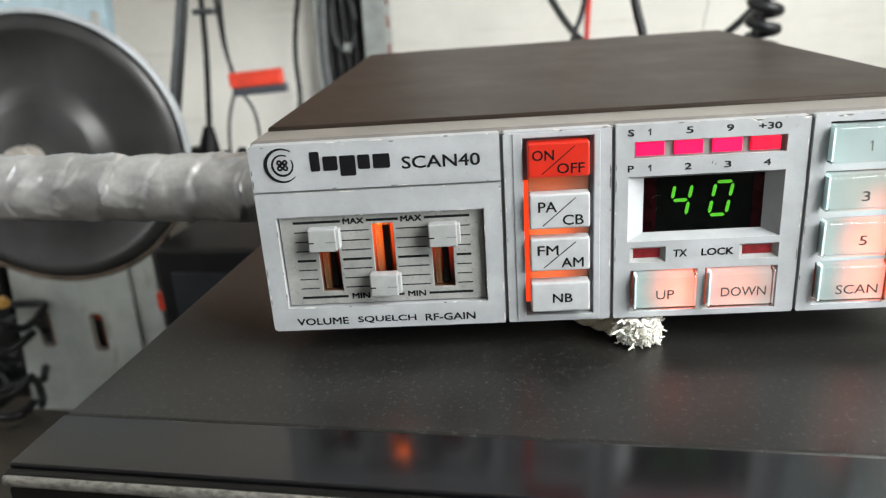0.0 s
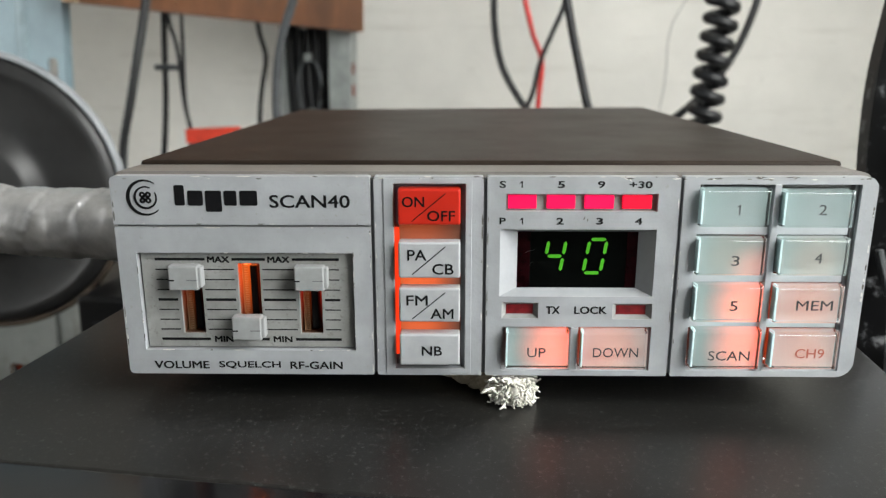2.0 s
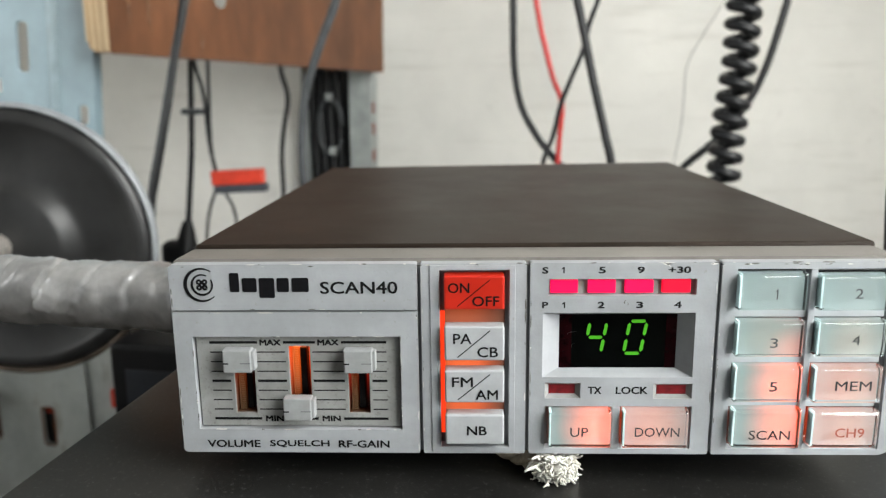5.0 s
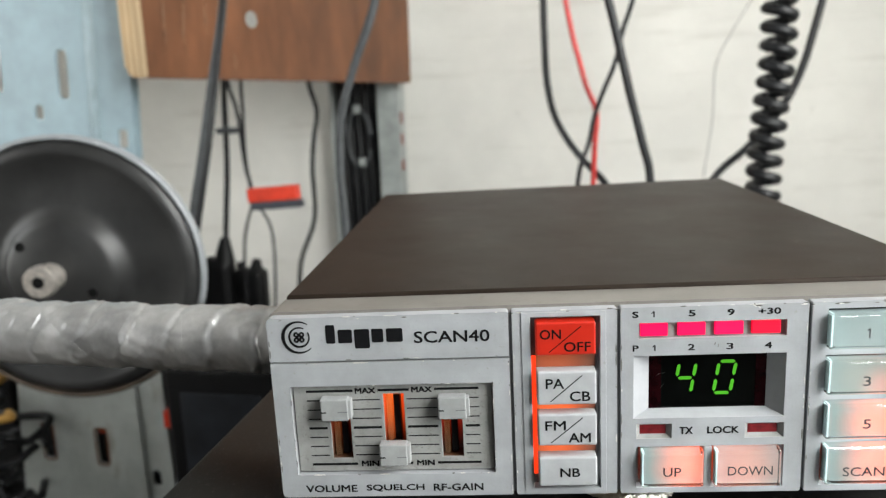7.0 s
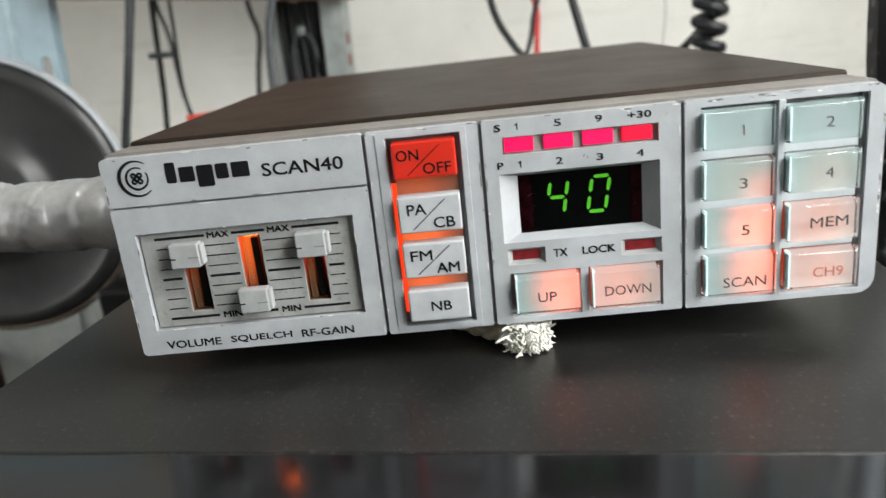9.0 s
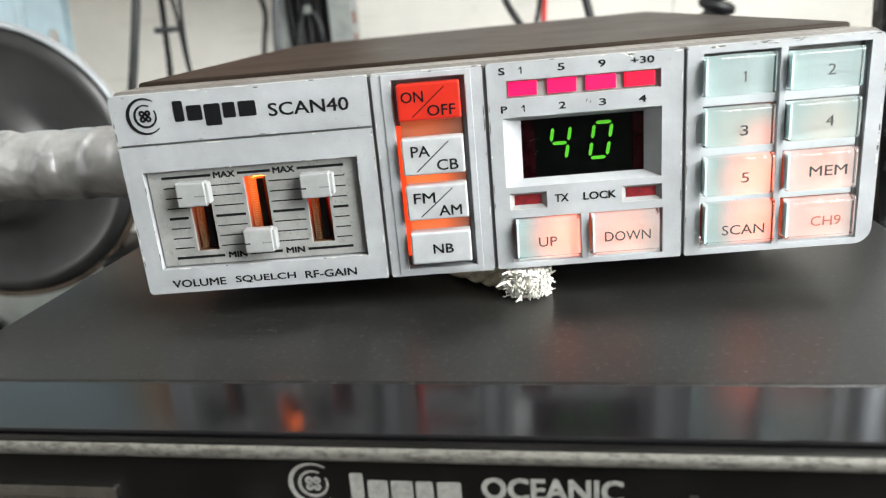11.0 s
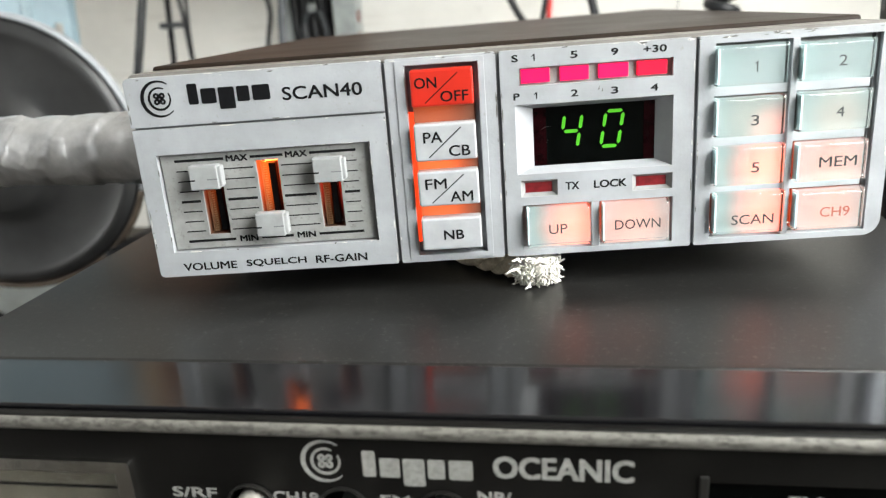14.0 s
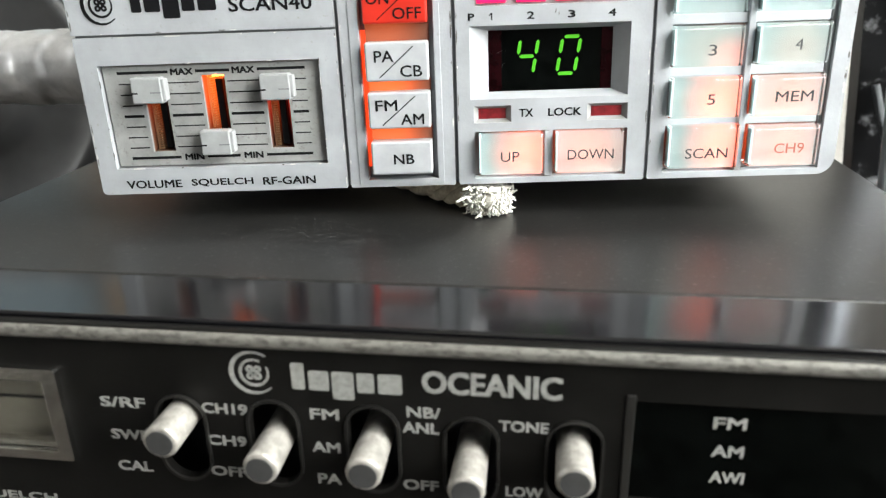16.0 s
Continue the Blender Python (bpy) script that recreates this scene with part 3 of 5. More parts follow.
def emblem(parent, cx, cz, r, y, material):
    k = r / 1000
    part("emblem", arc_band(cx / 1000, cz / 1000, 0.80 * k, k, 52, 318, (y - 0.1) / 1000, y / 1000, 36, 0.75), material, parent)
    part("emblem", arc_band(cx / 1000 + 0.05 * k, cz / 1000, 0.50 * k, 0.64 * k, 60, 390, (y - 0.1) / 1000, y / 1000, 32, 0.5), material, parent)
    own = None
    for dx, dz in ((-0.16, 0.17), (0.16, 0.17), (-0.16, -0.15), (0.16, -0.15), (0, 0.0)):
        own = arc_band(cx / 1000 + (dx + 0.05) * k, cz / 1000 + dz * k, 0.05 * k, 0.17 * k, 0, 360, (y - 0.1) / 1000, y / 1000, 12, 0, own)
    part("emblem", own, material, parent)


RADIO = Matrix(((0.99325, -0.11442, -0.01888, 0.0), (0.11453, 0.99341, 0.00469, 0.0), (0.01822, -0.00682, 0.99981, 0.00705), (0, 0, 0, 1)))


def mobile_radio():
    root = thing("cb_radio", "silver and dark brown two-way radio with orange-lit keys on a rope", "radio", RADIO)
    corners = [1.2, 4.2, 2.8, 1.6]
    # case
    lid = bmm(1.2, 184.6, 15.6, 221, 1.0, 53.4, 0.9, 3)
    for v in lid.verts:
        if v.co.z > 0.03:
            v.co.z += (0.0020 + 0.0014 * v.co.x / 0.185) * (v.co.y - 0.0156) / 0.2
    part("case", lid, LID, root, "dark brown enamelled steel case")
    part("bezel", pmm(rrect(0, 185.7, 0, 52.3, corners), [rect(2.2, 183.4, 2.0, 49.6)], 3.0, 15.8, 0.5), BEZEL, root, "grey painted bezel with chipped edges")
    # dark plate: its colour gives the shadow line round the slider well
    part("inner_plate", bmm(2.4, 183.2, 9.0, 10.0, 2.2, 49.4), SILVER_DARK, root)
    # narrow joints between the front panels
    for a, b, c, d in ((63.4, 64.3, 0.4, 51.0), (91.0, 91.9, 0.4, 51.0), (138.4, 139.3, 0.4, 51.0), (0.6, 63.3, 38.9, 39.5)):
        part("panel_joint", bmm(a, b, 1.1 if c < 1 else 0.8, 3.0, c, d), SILVER_DARK, root)
    part("glue_smear", bmm(-0.12, 0.5, 3.4, 13.0, 43.0, 51.2, 0.1), GLUE, root, "yellowed smear of old glue")
    # slider panel
    part("name_panel", pmm(rrect(0.0, 63.4, 39.5, 51.5, [0.2, 0.2, 0.6, 1.4]), [], -0.2, 3.0, 0.45), SILVER, root, "silver panel with black printing")
    part("slider_panel", pmm(rrect(0.0, 63.4, 0.0, 38.9, [1.2, 0.4, 0.3, 0.3]), [rect(4.7, 58.8, 6.6, 32.3)], 0.0, 3.0, 0.45), SILVER, root)
    slots = ((14.5, 20.0, 10.6, 28.4), (29.3, 34.9, 11.0, 29.2), (44.7, 50.3, 10.6, 28.4))
    part("slider_scale", pmm(rect(5.05, 58.45, 6.95, 31.95), [rect(*s) for s in slots], 1.5, 2.3, 0.12), WELL, root, "pale grey scale plate with black lines")
    for k in range(9):
        z = 30.3 - k * 2.66
        h = 0.33 if k % 4 == 0 else 0.14
        cuts = ((8.6, 21.2), (28.0, 36.4), (43.2, 55.0)) if k in (0, 8) else ((8.6, 13.6), (20.8, 28.5), (35.6, 43.8), (51.1, 55.0))
        for a, b in cuts:
            part("scale_line", bmm(a, b, 1.42, 1.5, z - h, z + h), BLACK_PRINT, root)
    for x in (21.9, 37.1):
        print_mm("MAX", x, x + 5.4, 29.5, 31.0, 1.5, BLACK_PRINT, root, 0.09)
        print_mm("MIN", x + 0.4, x + 5.1, 8.3, 9.8, 1.5, BLACK_PRINT, root, 0.09)
    for body, a, b in (("VOLUME", 6.6, 20.7), ("SQUELCH", 23.4, 39.2), ("RF-GAIN", 41.8, 55.2)):
        print_mm(body, a, b, 1.5, 3.5, 0.0, BLACK_PRINT, root, 0.07)
    for k, (x0, x1, z0, z1) in enumerate(slots):
        mid = (x0 + x1) / 2
        hot = (mid / 1000, 0.006, (z1 + 0.0) / 1000)
        board = backlit("amber_lit_slot", (0.09, 0.038, 0.02), (1.0, 0.085, 0.01) if k < 2 else (1.0, 0.05, 0.02), (0.15, 0.8, 0.36)[k], hot, 0.019)
        part("slot_well", pmm(rect(x0 - 0.6, x1 + 0.6, z0 - 0.6, z1 + 0.6), [rect(x0, x1, z0, z1)], 2.3, 7.0), board, root, "amber lit slot")
        part("slot_back", bmm(x0 - 0.6, x1 + 0.6, 7.0, 7.8, z0 - 0.6, z1 + 0.6), board, root)
        teeth = bmm(x0 + 0.5, x0 + 1.1, 3.6, 6.9, z0 + 0.1, z1 - 0.1)
        z = z0 + 0.3
        while z < z1 - 0.5:
            bmm(x0 + 1.1, x0 + 2.0, 3.4, 6.9, z, z + 0.32, bm=teeth)
            z += 0.62
        part("rack", teeth, backlit("amber_lit_rack", (0.12, 0.065, 0.032), (1.0, 0.15, 0.015), (0.12, 0.7, 0.12)[k], hot, 0.02), root, "toothed rack in the slot")
        part("slot_bulb", bmm(x0 + 0.8, x1 - 0.8, 3.6, 6.6, z1 - 0.55, z1 - 0.05, 0.1), SLOT_BULB[k], root, "small orange bulb under the slot's top")
        part("stem", bmm(x0 + 2.35, x1 - 1.45, 4.2, 6.9, z0 + 0.3, z1 - (0.3 if k != 1 else 1.2), 0.2), BLACK, root)
    for x, z in ((13.0, 23.0), (28.0, 9.8), (44.3, 22.9)):
        knob = part("slider_knob", bmm(x, x + 7.4, -2.3, 0.9, z + 0.2, z + 6.4, 0.4, 3), KNOB, root, "pale grey slider knob")
        part("knob_clip", bmm(x + 6.0, x + 8.2, -2.0, 0.8, z + 0.8, z + 6.0, 0.25), KNOB, knob)
        part("knob_notch", bmm(x + 0.1, x + 1.5, -2.36, -2.2, z + 2.6, z + 2.95), BLACK_PRINT, knob)
        part("knob_notch", bmm(x + 4.6, x + 7.2, -2.36, -2.2, z + 2.7, z + 3.0), SILVER_DARK, knob)
        part("knob_stem", bmm(x + 2.6, x + 5.2, 0.9, 5.0, z + 1.5, z + 5.0), BLACK, knob)
    emblem(root, 8.3, 46.2, 4.5, -0.2, BLACK_PRINT)
    wordmark(root, 15.6, 36.0, 44.3, 3.7, -0.2, BLACK_PRINT)
    print_mm("SCAN40", 38.9, 58.4, 43.8, 46.9, -0.2, BLACK_PRINT, root, 0.08)
    # push keys
    part("key_panel", pmm(rrect(64.3, 91.0, 0.0, 51.5, 0.5), [rect(69.0, 86.6, 1.9, 49.7)], 0.0, 3.0, 0.45), SILVER, root)
    part("key_step", pmm(rect(66.6, 88.2, 0.5, 51.0), [rect(68.95, 86.65, 1.85, 49.75)], -0.25, 0.0, 0.12), SILVER, root)
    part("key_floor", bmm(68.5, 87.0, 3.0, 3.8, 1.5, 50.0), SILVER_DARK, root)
    part("lit_backing", bmm(69.05, 70.4, 2.0, 2.95, 5.0, 38.4), LAMP_ORANGE, root, "red-orange lit diffuser")
    for z0, z1, power, x in ((35.7, 40.0, 0.30, 75), (24.0, 26.8, 1.0, 75), (11.9, 15.4, 0.8, 75)):
        glow_strip = backlit("orange_lit_strip", (0.16, 0.06, 0.035), (1.0, 0.15, 0.03), power, (x / 1000, 0.001, (z0 * 0.4 + z1 * 0.6) / 1000), 0.0125, 0.4, 0.1)
        part("lit_strip", bmm(70.3, 85.6, 1.2, 2.95, z0, z1, 0.15), glow_strip, root, "orange lit strip between the keys")
    # dark strip: the shadow in the gap beside the push keys, as colour
    part("painted_gap_shade", bmm(85.7, 86.6, 1.0, 2.9, 1.9, 49.7), SILVER_DARK, root)
    for rows, a, b in ((("ON", "OFF"), 39.9, 48.7), (("PA", "CB"), 26.7, 35.8), (("FM", "AM"), 15.3, 24.1), (("NB",), 3.7, 12.0)):
        x0, x1 = 70.2, 85.4
        red = rows[0] == "ON"
        front = -1.8 if red else -2.6
        key = part("push_key", bmm(x0, x1, front, 2.8, a, b, 0.55, 3), RED_KEY if red else KEY_GREY, root, "red lit on-off key" if red else "light grey push key")
        h, w = b - a, x1 - x0
        if len(rows) == 2:
            u0, u1, u2, u3 = {"ON": (0.07, 0.42, 0.47, 0.91), "PA": (0.15, 0.45, 0.55, 0.89), "FM": (0.125, 0.47, 0.52, 0.89)}[rows[0]]
            print_mm(rows[0], x0 + u0 * w, x0 + u1 * w, a + 0.50 * h, a + 0.79 * h, front, BLACK_PRINT, key, 0.05)
            print_mm(rows[1], x0 + u2 * w, x0 + u3 * w, a + 0.11 * h, a + 0.40 * h, front, BLACK_PRINT, key, 0.05)
            stroke = rod(((x0 + 0.22 * w) / 1000, front / 1000, (a + 0.1 * h) / 1000), ((x0 + 0.76 * w) / 1000, front / 1000, (a + 0.88 * h) / 1000), 0.00013, n=6)
            part("stroke", stroke, BLACK_PRINT, key)
        else:
            print_mm(rows[0], x0 + 0.37 * w, x0 + 0.70 * w, a + 0.33 * h, a + 0.62 * h, front, BLACK_PRINT, key, 0.06)
    # display panel
    part("display_panel", pmm(rrect(91.9, 138.4, 0.0, 51.5, 0.5),
                              [rect(96.5, 133.2, 43.0, 47.3), rect(95.2, 133.4, 21.3, 38.5), rect(95.9, 105.1, 15.5, 19.7),
                               rect(123.7, 133.6, 15.4, 19.5), rect(96.0, 133.8, 1.5, 13.3)], 0.0, 3.0, 0.4), SILVER, root)
    part("meter_backing", bmm(96.2, 133.5, 1.3, 2.0, 42.7, 47.6), WELL, root)
    for k, (a, b) in enumerate(((97.0, 103.9), (106.4, 113.3), (115.6, 122.7), (124.8, 131.9))):
        part("signal_bar", bmm(a, b, 0.5, 1.6, 43.6, 46.9, 0.12), LED_RED if k == 3 else LED_PINK, root, "glowing pink signal bar")
    for body, c, w in (("S", 95.6, 1.4), ("1", 100.0, 0.8), ("5", 109.7, 1.6), ("9", 119.3, 1.6), ("+30", 128.8, 5.4)):
        print_mm(body, c - w / 2, c + w / 2, 48.8, 50.4, 0.0, BLACK_PRINT, root, 0.07)
    for body, c, w in (("P", 95.7, 1.4), ("1", 100.3, 0.8), ("2", 109.7, 1.6), ("3", 119.3, 1.6), ("4", 128.8, 1.7)):
        print_mm(body, c - w / 2, c + w / 2, 39.8, 41.4, 0.0, BLACK_PRINT, root, 0.07)
    part("display_surround", funnel((95.2, 133.4, 21.3, 38.5), (99.8, 129.9, 22.6, 37.2), 0.2, 3.6), WELL_WHITE, root, "sloping white display surround")
    part("display_window", bmm(98.0, 132.0, 3.7, 4.6, 21.0, 39.0), GLASS_BLACK, root, "dark channel display window")
    for a, b in ((99.8, 103.0), (127.2, 129.9)):
        part("window_side", bmm(a, b, 3.55, 3.7, 22.6, 37.2), RUBY, root)

    for x, z, dx, dz in ((101.5, 31.5, 2.6, 0.9), (103.0, 28.2, 0.8, 1.1)):
        part("lint", swept(smooth_line([(x / 1000, 0.0036, z / 1000), ((x + dx * 0.5) / 1000, 0.0035, (z + dz * 0.9) / 1000), ((x + dx) / 1000, 0.0036, (z + dz) / 1000)], 4), 0.000025, 5), DUST, root, "thread of lint on the display window")
    for x, z, n, turn in ((115.6, 41.4, 0.9, 1.3), (116.4, 40.9, 0.7, 1.5), (125.2, 51.0, 1.1, -0.5), (126.3, 50.6, 0.7, -0.8)):
        mark = rod(((x - n * 0.5 * math.cos(turn)) / 1000, 0.0, (z - n * 0.5 * math.sin(turn)) / 1000), ((x + n * 0.5 * math.cos(turn)) / 1000, 0.0, (z + n * 0.5 * math.sin(turn)) / 1000), 0.00014, 0.00006, 6)
        part("scratch_mark", mark, CHIP if z < 45 else BARE_CHIP, root, "scratch in the silver paint")

    def digit(x, segments):
        w, h, t = 4.3, 8.7, 0.40
        frame_ = {"a": ((0.25, h), (w - 0.25, h)), "d": ((0.25, 0), (w - 0.25, 0)), "g": ((0.35, h / 2), (w - 0.35, h / 2)),
                  "f": ((0, h - 0.5), (0, h / 2 + 0.5)), "b": ((w, h - 0.5), (w, h / 2 + 0.5)), "e": ((0, h / 2 - 0.5), (0, 0.5)), "c": ((w, h / 2 - 0.5), (w, 0.5))}
        for s in segments:
            (ax, az), (bx, bz) = frame_[s]
            dx, dz = bx - ax, bz - az
            n = math.hypot(dx, dz)
            ux, uz = dx / n, dz / n
            pts = [(0, 0), (0.45, t), (n - 0.45, t), (n, 0), (n - 0.45, -t), (0.45, -t)]
            outline = []
            for u, v in pts:
                px, pz = ax + u * ux - v * uz, az + u * uz + v * ux
                outline.append(((x + px + 0.165 * pz) / 1000, (26.5 + pz) / 1000))
            part("digit_segment", plate(outline, [], 0.00345, 0.0037), SEGMENT, root, "glowing green display segment")
    digit(106.3, "fgbc")
    digit(116.5, "abcdef")
    for a, b, c, d in ((95.9, 105.1, 15.5, 19.7), (123.7, 133.6, 15.4, 19.5)):
        part("lamp_recess", funnel((a, b, c, d), (a + 1.3, b - 1.3, c + 0.9, d - 0.9), 0.2, 1.6), WELL, root)
        part("indicator_lamp", bmm(a + 1.2, b - 1.2, 1.4, 2.2, c + 0.8, d - 0.8, 0.1), LED_OFF, root, "unlit dark red indicator lamp")
    print_mm("TX", 107.1, 110.4, 16.8, 18.7, 0.0, BLACK_PRINT, root, 0.07)
    print_mm("LOCK", 114.2, 122.2, 16.8, 18.7, 0.0, BLACK_PRINT, root, 0.07)
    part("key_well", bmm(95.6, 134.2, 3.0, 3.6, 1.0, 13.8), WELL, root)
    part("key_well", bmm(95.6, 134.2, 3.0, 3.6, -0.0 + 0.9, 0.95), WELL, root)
    # memory keys
    part("memory_panel", pmm(rrect(139.3, 185.7, 0.0, 51.5, [0.4, 4.2, 2.8, 0.4], 8), [rect(143.1, 181.8, 1.6, 49.7)], 0.0, 3.0, 0.45), SILVER, root)
    part("memory_well", bmm(142.5, 182.0, 3.0, 3.6, 1.0, 50.3), WELL, root)
    # same for the memory keys: gap shadow painted as a dark strip
    part("painted_gap_shade", bmm(180.7, 181.75, 1.2, 2.95, 1.7, 49.6), SILVER_DARK, root)
    for z in (38.4, 26.3, 14.4):
        part("key_divider", bmm(143.1, 180.0, 0.5, 3.0, z - 1.2, z + 1.2, 0.2), SILVER, root)
    part("key_divider", bmm(160.85, 162.55, -0.3, 2.9, 1.7, 49.7, 0.2), SILVER, root)
    part("key_divider", bmm(113.3, 115.4, -0.3, 2.9, 1.7, 13.2, 0.2), SILVER, root)
    # body, the middle of the print, the bulb behind the face: its power, place and reach
    keys = (("1", 143.0, 159.4, 39.7, 49.1, (151.6, 44.0), 0.0, None), ("2", 162.7, 179.3, 39.6, 48.7, (171.5, 44.1), 0.0, None),
            ("3", 143.1, 159.5, 27.6, 37.0, (152.0, 31.5), 0.55, (158.0, 28.6, 9)), ("4", 162.9, 179.5, 27.6, 37.1, (171.9, 32.2), 0.06, (173, 28, 14)),
            ("5", 143.3, 160.0, 15.5, 25.2, (152.7, 20.0), 1.69, (157.6, 19.4, 13.5)), ("MEM", 163.1, 179.7, 15.3, 25.0, (172.4, 20.2), 0.52, (169, 19, 24)),
            ("SCAN", 143.6, 160.7, 3.0, 13.6, (152.7, 6.9), 1.49, (158.2, 9.2, 13.5)), ("CH9", 163.5, 180.1, 3.0, 13.0, (172.7, 7.6), 0.48, (169, 8.5, 24)),
            ("UP", 97.0, 112.8, 2.8, 13.0, (104.6, 7.5), 1.62, (110.6, 8.3, 13.5)), ("DOWN", 115.9, 132.5, 2.7, 13.1, (124.4, 7.6), 0.66, (120, 8.5, 21)))
    for body, x0, x1, z0, z1, (tx, tz), power, bulb in keys:
        front = -3.0
        key = part("lens_key", key_block(x0, x1, z0, z1, front, 2.75, 0.7, 0.8), KEY_GLASS, root, "clear bevelled key lit orange from behind" if power > 0.2 else "clear pale green bevelled key")
        key.visible_shadow = False
        spot = ((x0 * 0.42 + x1 * 0.58) / 1000, (front + 3.4) / 1000, (z0 * 0.60 + z1 * 0.40) / 1000)
        face = tinted_face("key_diffuser", (0.25, 0.235, 0.218) if bulb else (0.215, 0.23, 0.232), (0.18, 0.208, 0.208), spot, 0.0105, bulb, 0.85 * power)
        part("diffuser", bmm(x0 + 0.25, x1 - 0.3, front + 3.4, front + 4.0, z0 + 0.25, z1 - 0.25, 0.04), face, key, "pale diffuser inside the clear key")
        # added pale strip: imitates light gathered in the acrylic's left edge
        part("glint_strip", bmm(x0 + 0.2, x0 + 0.65, front + 0.95, front + 3.35, z0 + 0.6, z1 - 0.6), KEY_GLINT, key, "pale strip added for the bright left edge of the key")
        wid = {"1": 0.8, "MEM": 8.9, "SCAN": 10.3, "CH9": 7.2, "UP": 4.6, "DOWN": 11.3}.get(body, 1.9)
        print_mm(body, tx - wid / 2, tx + wid / 2, tz - 1.25, tz + 1.25, front, RED_PRINT if body == "CH9" else KEY_PRINT, key, 0.0)
        if x0 > 160:
            part("key_mark", bmm(x1 - 1.6, x1 - 1.42, front - 0.06, front - 0.005, z0 + 2.8, z1 - 2.4), KEY_MARK, key, "faint mould mark")
    rng = random.Random(12)
    for k in range(44):
        x = rng.choice((rng.uniform(2, 184), rng.uniform(60, 92), rng.uniform(136, 184)))
        s, edge = rng.uniform(0.25, 0.9), rng.random()
        chip = bmesh.new()
        if edge < 0.75:
            c = (x, -0.02 if x > 63.5 else -0.22, 51.15 - rng.uniform(0, 0.35))
        else:
            c = (185.25, -0.02, rng.uniform(6, 47))
        vs = [chip.verts.new(((c[0] + s * (1.4 if edge < 0.75 else 0.4) * math.cos(a) * rng.uniform(0.5, 1)) / 1000, c[1] / 1000, (c[2] + s * (0.35 if edge < 0.75 else 1.3) * math.sin(a) * rng.uniform(0.4, 1)) / 1000)) for a in (0, 0.9, 1.8, 2.7, 3.6, 4.5, 5.4)]
        chip.faces.new(vs)
        bare = k % 3 == 0
        bmesh.ops.extrude_face_region(chip, geom=chip.faces[:])
        for v in vs:
            v.co.y += 0.0001
        part("paint_chip", chip, BARE_CHIP if bare else CHIP, root, "worn paint chip")
    # paint rubbed bright along the edges of the slider well and the top edge
    worn = [((rng.uniform(5, 58), z), 1) for z in (6.6, 32.3) for k in range(6)] + [((x, rng.uniform(7, 32)), 0) for x in (4.7, 58.8) for k in range(6)]
    worn += [((rng.uniform(1, 184.5), 51.45), 1) for k in range(22)] + [((0.35, rng.uniform(3, 50)), 0) for k in range(8)]
    worn += [((x, rng.uniform(1, 50)), 0) for x in (63.15, 64.6, 90.75, 92.15, 138.15, 139.55) for k in range(6)] + [((rng.uniform(2, 62), z), 1) for z in (38.75, 39.7) for k in range(5)]
    for (x, z), flat in worn:
        n = 0.3 + 2.2 * rng.random() ** 2
        y = -0.24 if z > 39.5 and x < 63.4 else -0.04
        a, b = (n, rng.uniform(0.08, 0.2)) if flat else (rng.uniform(0.08, 0.2), n)
        scrape = bmesh.new()
        ring = [scrape.verts.new(((x + a * math.cos(t) * rng.uniform(0.6, 1)) / 1000, y / 1000, (z + b * math.sin(t) * rng.uniform(0.6, 1)) / 1000)) for t in (0.3, 1.2, 2.1, 3.0, 3.9, 4.8, 5.7)]
        scrape.faces.new(ring)
        bmesh.ops.extrude_face_region(scrape, geom=scrape.faces[:])
        for v in ring:
            v.co.y += 0.00012
        part("rubbed_edge", scrape, rng.choice((BARE_CHIP, CHIP)), root)
    return root


mobile_radio()


